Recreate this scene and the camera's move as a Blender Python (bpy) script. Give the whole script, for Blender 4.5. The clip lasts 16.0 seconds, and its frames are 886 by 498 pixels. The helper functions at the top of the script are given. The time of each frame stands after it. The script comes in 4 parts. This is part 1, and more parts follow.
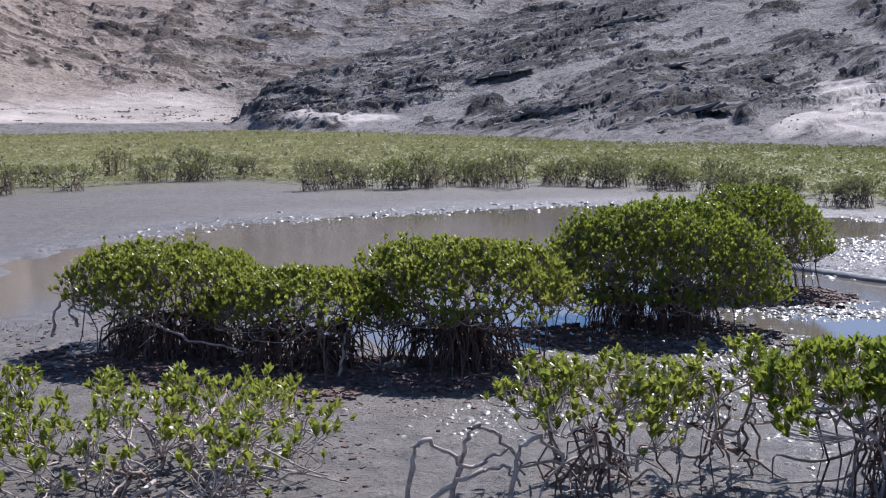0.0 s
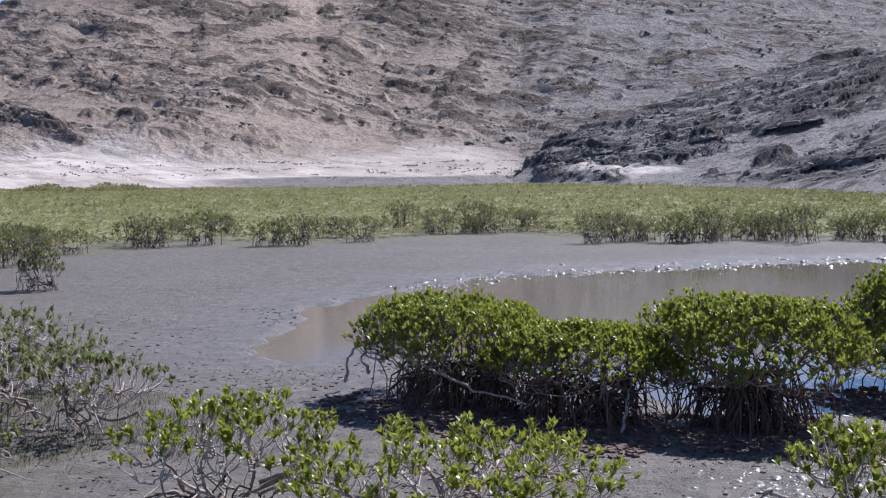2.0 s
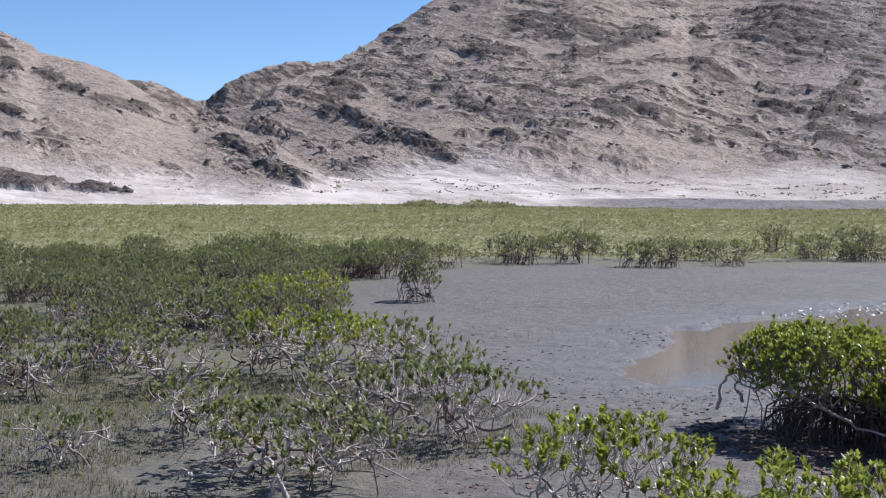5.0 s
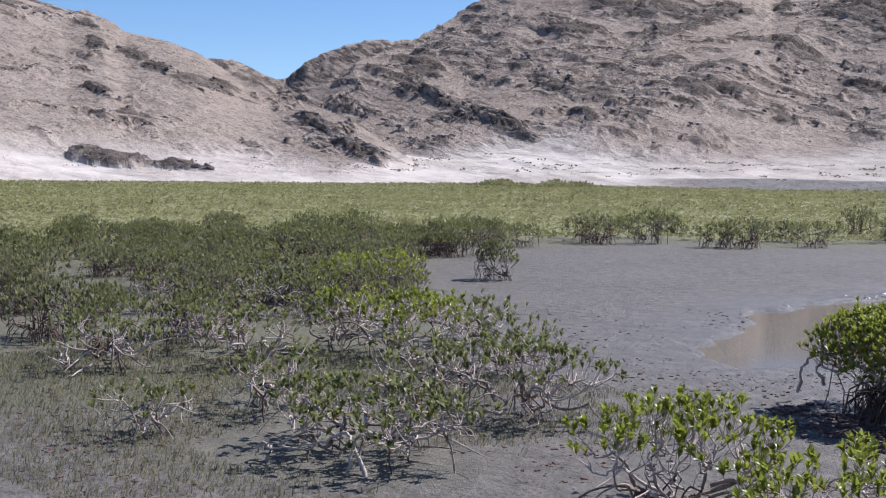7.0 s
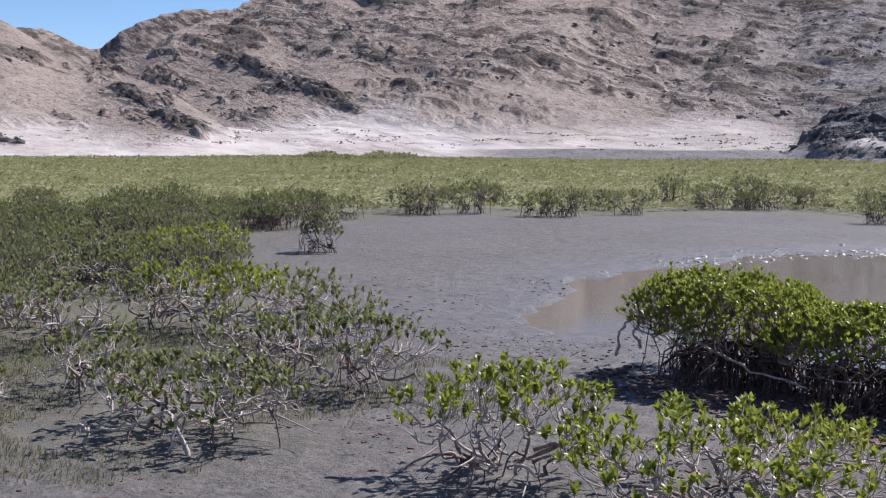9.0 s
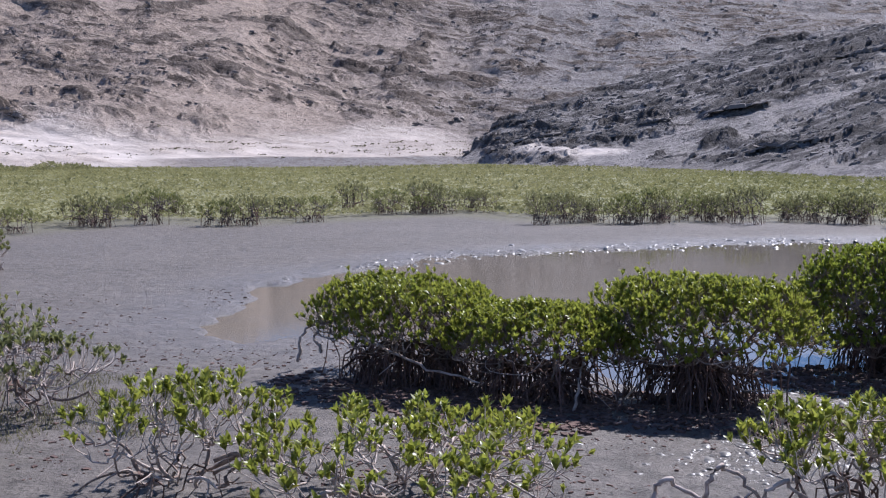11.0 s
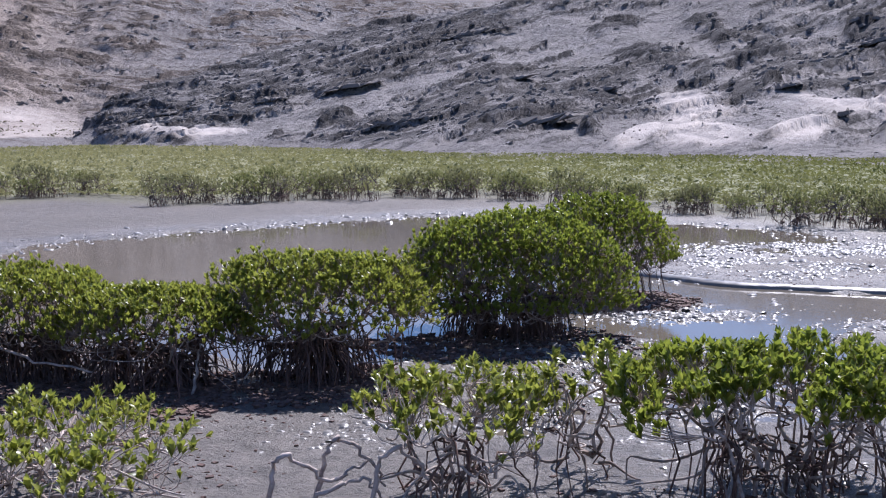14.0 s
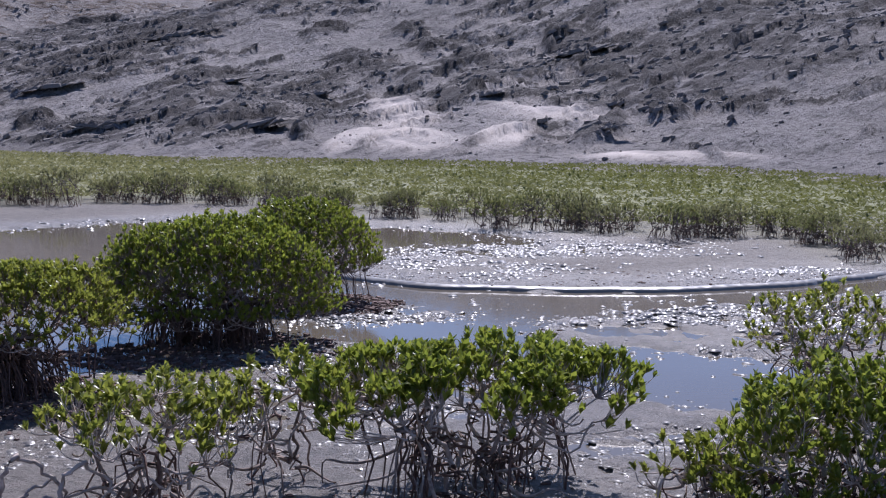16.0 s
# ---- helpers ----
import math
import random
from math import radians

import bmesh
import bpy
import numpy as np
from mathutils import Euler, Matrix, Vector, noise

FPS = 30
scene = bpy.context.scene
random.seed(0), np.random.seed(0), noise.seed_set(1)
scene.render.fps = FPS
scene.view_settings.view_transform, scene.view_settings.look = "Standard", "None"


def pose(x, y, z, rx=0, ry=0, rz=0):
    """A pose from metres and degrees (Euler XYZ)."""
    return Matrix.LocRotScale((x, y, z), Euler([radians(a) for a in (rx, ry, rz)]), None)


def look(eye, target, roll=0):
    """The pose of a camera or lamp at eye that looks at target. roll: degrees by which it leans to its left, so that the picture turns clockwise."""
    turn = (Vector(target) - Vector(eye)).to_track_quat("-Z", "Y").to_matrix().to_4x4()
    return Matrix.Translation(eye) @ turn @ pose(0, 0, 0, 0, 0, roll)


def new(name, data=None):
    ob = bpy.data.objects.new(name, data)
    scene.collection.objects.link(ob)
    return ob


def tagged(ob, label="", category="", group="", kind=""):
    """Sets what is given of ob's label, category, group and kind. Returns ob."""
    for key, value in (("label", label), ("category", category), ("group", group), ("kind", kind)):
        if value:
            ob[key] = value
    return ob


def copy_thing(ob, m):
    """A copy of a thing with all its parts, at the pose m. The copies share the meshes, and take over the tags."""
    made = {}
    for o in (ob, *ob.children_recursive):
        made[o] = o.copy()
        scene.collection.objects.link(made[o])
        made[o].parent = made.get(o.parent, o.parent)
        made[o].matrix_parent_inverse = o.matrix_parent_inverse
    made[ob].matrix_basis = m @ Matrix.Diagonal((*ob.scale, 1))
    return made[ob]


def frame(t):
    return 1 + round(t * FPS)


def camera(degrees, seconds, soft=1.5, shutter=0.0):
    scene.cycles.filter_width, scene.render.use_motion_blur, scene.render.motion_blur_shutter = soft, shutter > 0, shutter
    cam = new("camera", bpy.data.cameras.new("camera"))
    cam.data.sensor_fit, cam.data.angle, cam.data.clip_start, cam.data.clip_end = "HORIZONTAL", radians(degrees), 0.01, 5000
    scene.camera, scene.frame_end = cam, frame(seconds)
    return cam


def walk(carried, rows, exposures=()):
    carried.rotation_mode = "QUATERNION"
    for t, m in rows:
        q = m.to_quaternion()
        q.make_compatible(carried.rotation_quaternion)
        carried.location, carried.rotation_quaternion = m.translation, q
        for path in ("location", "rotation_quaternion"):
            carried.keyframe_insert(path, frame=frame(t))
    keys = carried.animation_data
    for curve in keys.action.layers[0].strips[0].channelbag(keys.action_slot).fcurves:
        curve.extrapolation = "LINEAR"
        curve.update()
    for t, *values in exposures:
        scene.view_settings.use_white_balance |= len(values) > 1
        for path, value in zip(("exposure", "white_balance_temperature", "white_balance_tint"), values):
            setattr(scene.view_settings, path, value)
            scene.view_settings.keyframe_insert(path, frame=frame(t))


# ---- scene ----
cam = camera(40.07, 16.0, soft=1.2)
# seconds, eye, turn to the left of +y, tilt up, lean
PATH = [
    (0.00, (0.132, 0.042, 3.977), 2.006, -6.724, -0.066),
    (0.50, (0.082, 0.037, 3.989), 6.001, -5.282, 0.152),
    (1.00, (0.064, 0.048, 3.991), 8.732, -4.647, -0.113),
    (1.50, (0.057, 0.040, 4.009), 11.735, -4.049, -0.047),
    (2.00, (0.060, 0.016, 4.009), 15.179, -4.205, -0.495),
    (2.50, (0.040, 0.008, 4.008), 17.716, -4.876, -0.506),
    (3.00, (0.038, -0.023, 4.009), 19.970, -5.237, -0.948),
    (3.50, (-0.043, 0.056, 4.005), 22.170, -4.753, -0.507),
    (4.00, (-0.101, 0.047, 4.010), 25.093, -4.301, -0.701),
    (4.50, (-0.128, 0.008, 4.022), 28.796, -3.108, -0.453),
    (5.00, (-0.126, -0.083, 4.019), 32.188, -3.235, 0.389),
    (5.20, (-0.117, -0.116, 4.011), 33.197, -3.580, 0.326),
    (5.72, (-0.112, -0.140, 4.006), 35.225, -3.809, 0.344),
    (6.25, (-0.116, -0.140, 4.006), 36.339, -4.015, 0.451),
    (6.78, (-0.127, -0.120, 4.007), 36.233, -4.208, 0.596),
    (7.30, (-0.142, -0.086, 4.002), 34.601, -4.400, 0.727),
    (7.50, (-0.157, -0.053, 3.995), 33.545, -4.676, 0.877),
    (8.00, (-0.182, -0.018, 3.984), 31.563, -5.248, 0.837),
    (8.50, (-0.177, -0.000, 3.984), 30.069, -5.722, 0.590),
    (9.00, (-0.153, -0.012, 3.993), 27.552, -5.514, 0.364),
    (9.50, (-0.099, -0.041, 4.002), 22.707, -5.405, 0.260),
    (10.00, (-0.096, 0.027, 4.000), 18.536, -4.784, 0.200),
    (10.20, (-0.059, -0.001, 3.994), 17.270, -4.926, 0.076),
    (10.72, (-0.026, -0.025, 3.988), 14.237, -5.054, -0.065),
    (11.25, (-0.010, -0.034, 3.981), 11.107, -5.207, -0.252),
    (11.78, (-0.005, -0.028, 3.978), 7.869, -5.341, -0.394),
    (12.30, (-0.006, -0.009, 3.980), 4.514, -5.411, -0.400),
    (12.50, (-0.007, 0.012, 3.985), 3.067, -5.443, -0.271),
    (13.00, (0.012, -0.020, 3.983), -0.157, -5.472, -0.339),
    (13.50, (0.053, 0.044, 3.968), -2.530, -5.999, -0.733),
    (14.00, (0.095, 0.047, 3.966), -5.007, -6.167, -0.394),
    (14.50, (0.135, 0.044, 3.967), -7.758, -5.615, -0.562),
    (15.00, (0.202, -0.024, 3.975), -11.067, -5.380, -0.864),
    (15.50, (0.262, 0.001, 3.971), -15.438, -6.051, -0.378),
    (16.00, (0.324, 0.007, 3.973), -18.471, -5.983, 0.236),
]
walk(cam, [(t, pose(*eye, 0, 0, yaw) @ pose(0, 0, 0, 90 + tilt, 0, 0) @ pose(0, 0, 0, 0, 0, lean)) for t, eye, yaw, tilt, lean in PATH],
     exposures=[(0.0, 0.68, 5820, 15), (3.5, 0.65, 5830, 15), (5.0, 0.68, 5800, 12), (9.0, 0.65, 5900, 15), (12.5, 0.73, 5760, 19), (14.5, 0.78, 5770, 20), (16.0, 0.43, 5740, 21)])

# ---- light ----
SUN_TURN, SUN_HEIGHT = 29.0, 48.0  # degrees right of +y, above the horizon
world = bpy.data.worlds.new("sky")
scene.world = world
world.use_nodes = True
wt = world.node_tree
sky = wt.nodes.new("ShaderNodeTexSky")
sky.sky_type = "NISHITA"
sky.sun_disc = False
sky.sun_elevation, sky.sun_rotation = radians(SUN_HEIGHT), radians(SUN_TURN)
sky.altitude = 1200
sky.air_density, sky.dust_density, sky.ozone_density = 0.85, 0.1, 5.0
wt.nodes["Background"].inputs["Strength"].default_value = 0.078
wt.links.new(sky.outputs[0], wt.nodes["Background"].inputs["Color"])
sun = new("sun", bpy.data.lights.new("sun", "SUN"))
sun.data.energy, sun.data.angle, sun.data.color = 4.3, radians(0.55), (1.0, 0.955, 0.89)
_s, _e = radians(SUN_TURN), radians(SUN_HEIGHT)
sun.matrix_world = look((math.sin(_s) * math.cos(_e) * 200, math.cos(_s) * math.cos(_e) * 200, math.sin(_e) * 200), (0, 0, 0))


# ---- materials ----
class Nodes:
    """A small hand for node trees."""

    def __init__(self, name, rough=0.7, spec=0.4):
        self.mat = bpy.data.materials.new(name)
        self.mat.use_nodes = True
        self.t = self.mat.node_tree
        self.b = self.t.nodes["Principled BSDF"]
        self.b.inputs["Roughness"].default_value = rough
        self.b.inputs["Specular IOR Level"].default_value = spec
        self.coord = self.t.nodes.new("ShaderNodeTexCoord").outputs["Object"]

    def put(self, a, b):
        self.t.links.new(a, b)

    def stretched(self, sx, sy, sz, turn=0.0):
        m = self.t.nodes.new("ShaderNodeMapping")
        m.inputs["Scale"].default_value = (sx, sy, sz)
        m.inputs["Rotation"].default_value = (0, turn, 0)
        self.put(self.coord, m.inputs["Vector"])
        return m.outputs[0]

    def noise(self, scale, detail=4.0, rough=0.6, at=None):
        n = self.t.nodes.new("ShaderNodeTexNoise")
        n.inputs["Scale"].default_value, n.inputs["Detail"].default_value, n.inputs["Roughness"].default_value = scale, detail, rough
        self.put(at or self.coord, n.inputs["Vector"])
        return n.outputs["Fac"]

    def ramp(self, fac, *stops):
        r = self.t.nodes.new("ShaderNodeValToRGB")
        e = r.color_ramp.elements
        while len(e) < len(stops):
            e.new(0.5)
        for el, (p, c) in zip(e, stops):
            el.position = p
            el.color = (c, c, c, 1) if isinstance(c, (int, float)) else (*c, 1)
        self.put(fac, r.inputs[0])
        return r.outputs[0]

    def mix(self, fac, a, b, how="MIX"):
        m = self.t.nodes.new("ShaderNodeMix")
        m.data_type, m.blend_type = "RGBA", how
        for sock, v in ((m.inputs[0], fac), (m.inputs[6], a), (m.inputs[7], b)):
            if isinstance(v, (int, float)):
                sock.default_value = v
            elif isinstance(v, tuple):
                sock.default_value = (*v, 1)
            else:
                self.put(v, sock)
        return m.outputs[2]

    def value(self, how, a, b=0.0):
        m = self.t.nodes.new("ShaderNodeMath")
        m.operation = how
        for sock, v in ((m.inputs[0], a), (m.inputs[1], b)):
            if isinstance(v, (int, float)):
                sock.default_value = v
            else:
                self.put(v, sock)
        return m.outputs[0]

    def attr(self, name):
        a = self.t.nodes.new("ShaderNodeAttribute")
        a.attribute_name = name
        return a.outputs["Fac"]

    def colour(self, c):
        self.put(c, self.b.inputs["Base Color"])
        return self

    def bump(self, h, strength=0.4, dist=0.02):
        b = self.t.nodes.new("ShaderNodeBump")
        b.inputs["Strength"].default_value, b.inputs["Distance"].default_value = strength, dist
        self.put(h, b.inputs["Height"])
        self.put(b.outputs[0], self.b.inputs["Normal"])
        return self

    def rough(self, r):
        self.put(r, self.b.inputs["Roughness"])
        return self


def by_east(n, west, east):
    """A colour that shifts over the flat from west to east."""
    xyz = n.t.nodes.new("ShaderNodeSeparateXYZ")
    n.put(n.coord, xyz.inputs[0])
    return n.mix(n.ramp(n.value("ADD", n.value("MULTIPLY", xyz.outputs[0], 0.02), 0.3), (0.0, 0.0), (1.0, 1.0)), west, east)


def mud_material():
    n = Nodes("wet_grey_mud", 0.5, 0.34)
    big, mid, fine = n.noise(0.22, 5), n.noise(2.2, 6, 0.65), n.noise(16, 6, 0.7)
    c = n.mix(n.ramp(big, (0.35, 0.0), (0.65, 1.0)), (0.09, 0.079, 0.07), (0.138, 0.121, 0.108))
    c = n.mix(n.ramp(mid, (0.38, 0.0), (0.6, 0.85)), c, (0.185, 0.162, 0.143))
    c = n.mix(n.ramp(fine, (0.34, 0.85), (0.5, 0.0)), c, (0.05, 0.043, 0.038))
    pits, crust = n.noise(7.5, 4, 0.7), n.noise(3.1, 7, 0.75)
    c = n.mix(n.ramp(crust, (0.5, 0.0), (0.66, 0.6)), c, (0.235, 0.207, 0.185))
    c = n.mix(n.ramp(pits, (0.33, 0.8), (0.43, 0.0)), c, (0.05, 0.042, 0.037))
    # dry pale flat far off, olive algae film where the land rises a little
    c = n.mix(n.attr("dry"), c, n.mix(mid, (0.36, 0.31, 0.26), (0.46, 0.41, 0.35)))
    c = n.mix(n.value("MULTIPLY", n.attr("algae"), n.ramp(mid, (0.3, 0.35), (0.6, 1.0))), c, n.mix(fine, (0.105, 0.1, 0.058), (0.18, 0.165, 0.105)))
    # a turf of low marsh plants
    c = n.mix(n.value("MULTIPLY", n.attr("field"), 0.85), c, by_east(n, (0.28, 0.272, 0.132), (0.17, 0.18, 0.058)))
    n.colour(c)
    wet = n.attr("wet")
    n.rough(n.mix(wet, n.ramp(mid, (0.3, 0.7), (0.7, 0.9)), n.ramp(fine, (0.35, 0.3), (0.7, 0.46))))
    return n.bump(n.value("ADD", n.value("MULTIPLY", mid, 1.2), n.value("MULTIPLY", fine, 0.6)), 0.7, 0.12).mat


def water_material():
    n = Nodes("muddy_water", 0.06, 0.5)
    n.b.inputs["IOR"].default_value = 1.33
    big = n.noise(0.25, 4)
    n.colour(n.mix(big, (0.13, 0.11, 0.085), (0.18, 0.155, 0.12)))
    n.rough(n.ramp(big, (0.4, 0.03), (0.7, 0.09)))
    return n.bump(n.noise(5.0, 3, at=n.stretched(1, 2.2, 1)), 0.05, 0.02).mat


def rock_material(name, soil_a, soil_b, rock_a, rock_b, low, high):
    """Scree and soil, cut by slanting beds of dark rock."""
    n = Nodes(name, 0.95, 0.15)
    beds = n.t.nodes.new("ShaderNodeCombineXYZ")
    n.put(n.attr("along"), beds.inputs[0])
    n.put(n.attr("across"), beds.inputs[1])
    stretch = n.t.nodes.new("ShaderNodeMapping")
    stretch.inputs["Scale"].default_value = (0.11, 0.42, 1)
    n.put(beds.outputs[0], stretch.inputs["Vector"])
    bed = n.noise(1.0, 9, 0.68, stretch.outputs[0])
    big, mid, fine = n.noise(0.025, 5), n.noise(0.22, 8, 0.7), n.noise(1.6, 6, 0.75)
    soil = n.mix(n.ramp(big, (0.36, 0.0), (0.64, 1.0)), soil_a, soil_b)
    soil = n.mix(n.attr("grey"), soil, n.mix(big, (0.215, 0.2, 0.194), (0.3, 0.278, 0.27)))
    soil = n.mix(n.ramp(mid, (0.36, 0.6), (0.5, 0.0)), soil, rock_b)
    soil = n.mix(n.ramp(fine, (0.4, 0.9), (0.47, 0.0)), soil, rock_b)
    soil = n.mix(n.ramp(n.noise(0.75, 5, 0.7), (0.37, 0.7), (0.42, 0.0)), soil, rock_a)
    rock = n.mix(n.ramp(mid, (0.42, 0.0), (0.6, 1.0)), rock_a, rock_b)
    rock = n.mix(n.ramp(fine, (0.52, 0.0), (0.66, 0.7)), rock, soil_a)
    where = n.value("ADD", n.value("MULTIPLY", n.attr("rock"), 0.17), bed)
    c = n.mix(n.ramp(where, (low, 0.0), (high, 1.0)), soil, rock)
    # pale sand, with sunlight on fans and crests put into its colour
    c = n.mix(n.value("MULTIPLY", n.attr("sand_and_light"), n.ramp(mid, (0.35, 0.7), (0.6, 1.0))), c, n.mix(fine, (0.54, 0.47, 0.425), (0.7, 0.63, 0.58)))
    n.colour(c)
    rough_ground = n.value("ADD", n.value("MULTIPLY", bed, 1.5), n.value("ADD", mid, n.value("MULTIPLY", fine, 0.4)))
    return n.bump(n.value("MULTIPLY", rough_ground, n.value("SUBTRACT", 1.0, n.value("MULTIPLY", n.attr("sand_and_light"), 0.85))), 0.75, 1.4).mat


def leaf_material(name, dark, mid, light, rough=0.36, spec=0.5):
    n = Nodes(name, rough, spec)
    g = n.t.nodes.new("ShaderNodeNewGeometry")
    o = n.t.nodes.new("ShaderNodeObjectInfo")
    r = n.value("FRACT", n.value("ADD", g.outputs["Random Per Island"], o.outputs["Random"]))
    c = n.ramp(r, (0.0, dark), (0.5, mid), (0.86, light), (1.0, (0.3, 0.26, 0.05)))
    patch = n.noise(1.3, 3)
    c = n.mix(n.ramp(patch, (0.4, 0.0), (0.65, 0.55)), c, light)
    n.colour(c)
    tr = n.t.nodes.new("ShaderNodeBsdfTranslucent")
    n.put(n.mix(0.5, c, tuple(q * k for q, k in zip(light, (1.25, 1.4, 1.2)))), tr.inputs["Color"])
    mixer = n.t.nodes.new("ShaderNodeMixShader")
    mixer.inputs[0].default_value = 0.45
    n.put(n.b.outputs[0], mixer.inputs[1])
    n.put(tr.outputs[0], mixer.inputs[2])
    n.put(mixer.outputs[0], n.t.nodes["Material Output"].inputs["Surface"])
    return n.mat


def marsh_material(name, west, east, spread):
    n = Nodes(name, 0.9, 0.05)
    g = n.t.nodes.new("ShaderNodeNewGeometry")
    c = n.mix(n.value("MULTIPLY", g.outputs["Random Per Island"], 0.22), by_east(n, west, east), spread)
    c = n.mix(n.ramp(n.noise(0.12, 4), (0.4, 0.0), (0.65, 0.35)), c, (0.13, 0.135, 0.05))
    n.colour(c)
    tr = n.t.nodes.new("ShaderNodeBsdfTranslucent")
    n.put(c, tr.inputs["Color"])
    mixer = n.t.nodes.new("ShaderNodeMixShader")
    mixer.inputs[0].default_value = 0.35
    n.put(n.b.outputs[0], mixer.inputs[1])
    n.put(tr.outputs[0], mixer.inputs[2])
    n.put(mixer.outputs[0], n.t.nodes["Material Output"].inputs["Surface"])
    return n.mat


def bark_material(name, a, b):
    n = Nodes(name, 0.8, 0.3)
    o = n.t.nodes.new("ShaderNodeObjectInfo")
    g = n.t.nodes.new("ShaderNodeNewGeometry")
    streak, fine = n.noise(9, 5, 0.7), n.noise(45, 4)
    c = n.mix(n.ramp(streak, (0.35, 0.0), (0.62, 1.0)), a, b)
    c = n.mix(n.value("MULTIPLY", n.value("FRACT", n.value("ADD", g.outputs["Random Per Island"], o.outputs["Random"])), 0.5), c, b)
    n.colour(c)
    return n.bump(fine, 0.4, 0.01).mat


MUD, WATER = mud_material(), water_material()
HILL_BROWN = rock_material("tan_scree_and_rock", (0.33, 0.262, 0.215), (0.4, 0.322, 0.268), (0.07, 0.055, 0.047), (0.15, 0.12, 0.1), 0.61, 0.675)
HILL_GREY = rock_material("grey_scree_and_rock", (0.25, 0.23, 0.222), (0.34, 0.313, 0.3), (0.045, 0.041, 0.041), (0.115, 0.105, 0.102), 0.575, 0.63)
LEAF = leaf_material("mangrove_leaf", (0.1, 0.125, 0.02), (0.205, 0.235, 0.032), (0.35, 0.35, 0.065))
LEAF_DEEP = leaf_material("deep_green_leaf", (0.08, 0.118, 0.016), (0.17, 0.215, 0.027), (0.3, 0.32, 0.05))
LEAF_DULL = leaf_material("dull_field_leaf", (0.11, 0.108, 0.05), (0.175, 0.175, 0.085), (0.28, 0.262, 0.145), 0.6, 0.22)
LEAF_FAR = marsh_material("yellow_green_marsh", (0.29, 0.28, 0.138), (0.178, 0.19, 0.056), (0.25, 0.244, 0.098))
def wet_material():
    n = Nodes("slick_wet_mud", 0.25, 0.5)
    mid = n.noise(6, 5)
    n.colour(n.mix(mid, (0.16, 0.15, 0.14), (0.27, 0.255, 0.24)))
    n.rough(n.ramp(mid, (0.35, 0.28), (0.65, 0.5)))
    return n.mat


SLICK = wet_material()
BARK = bark_material("pale_bark", (0.1, 0.07, 0.058), (0.36, 0.285, 0.245))
PALE = bark_material("bleached_wood", (0.23, 0.175, 0.15), (0.6, 0.51, 0.455))
DARKWOOD = bark_material("dark_twigs", (0.06, 0.046, 0.04), (0.19, 0.155, 0.14))
ROOT = bark_material("dark_wet_root", (0.045, 0.028, 0.024), (0.19, 0.12, 0.1))
GRASS = leaf_material("grey_green_grass", (0.1, 0.092, 0.055), (0.145, 0.132, 0.082), (0.2, 0.18, 0.12), 0.85, 0.05)
LEAF_OLIVE = leaf_material("olive_shore_leaf", (0.095, 0.104, 0.036), (0.16, 0.17, 0.06), (0.265, 0.26, 0.115), 0.45, 0.4)
SCRUB = leaf_material("dry_scrub", (0.09, 0.08, 0.055), (0.13, 0.115, 0.08), (0.19, 0.165, 0.12), 0.8, 0.1)
STONE = bark_material("dark_boulder", (0.1, 0.087, 0.08), (0.24, 0.21, 0.192))


# ---- mesh helpers ----
def lattice(ix, iy, seed):
    h = (ix * 374761393 + iy * 668265263 + seed * 974634777) & 0x7FFFFFFF
    h = ((h ^ (h >> 13)) * 1274126177) & 0x7FFFFFFF
    return ((h ^ (h >> 16)) & 0xFFFF) / 65535.0


def grain(x, y, seed=0):
    """Smooth noise from 0 to 1 over a plane."""
    x, y = np.asarray(x, float), np.asarray(y, float)
    ix, iy = np.floor(x).astype(np.int64), np.floor(y).astype(np.int64)
    u, v = x - ix, y - iy
    u, v = u * u * (3 - 2 * u), v * v * (3 - 2 * v)
    a, b, c, d = (lattice(ix + i, iy + j, seed) for i, j in ((0, 0), (1, 0), (0, 1), (1, 1)))
    return (a * (1 - u) + b * u) * (1 - v) + (c * (1 - u) + d * u) * v


def fbm(x, y, octaves=5, gain=0.5, seed=0):
    s, amp, tot = 0.0, 1.0, 0.0
    for k in range(octaves):
        s = s + amp * grain(x * 2.03**k + 17.3 * k, y * 2.03**k - 9.1 * k, seed + k)
        tot += amp
        amp *= gain
    return s / tot


def ridged(x, y, octaves=5, gain=0.55, seed=0):
    s, amp, tot = 0.0, 1.0, 0.0
    for k in range(octaves):
        s = s + amp * (1 - np.abs(2 * grain(x * 2.1**k + 5.7 * k, y * 2.1**k + 3.9 * k, seed + k) - 1))
        tot += amp
        amp *= gain
    return s / tot


def step(a, b, v):
    t = np.clip((v - a) / (b - a), 0, 1)
    return t * t * (3 - 2 * t)


def quick_mesh(name, verts, faces, material, smooth=True):
    """A mesh from an n x 3 array and an array of faces with one count of corners."""
    verts, faces = np.asarray(verts, np.float32), np.asarray(faces, np.int32)
    me = bpy.data.meshes.new(name)
    me.vertices.add(len(verts))
    me.vertices.foreach_set("co", verts.ravel())
    k = faces.shape[1]
    me.loops.add(faces.size)
    me.loops.foreach_set("vertex_index", faces.ravel())
    me.polygons.add(len(faces))
    me.polygons.foreach_set("loop_start", np.arange(0, faces.size, k, dtype=np.int32))
    me.polygons.foreach_set("use_smooth", np.full(len(faces), smooth))
    me.update(calc_edges=True)
    me.materials.append(material)
    return me


def layer(me, name, values):
    a = me.attributes.new(name, "FLOAT", "POINT")
    a.data.foreach_set("value", np.asarray(values, np.float32).ravel())


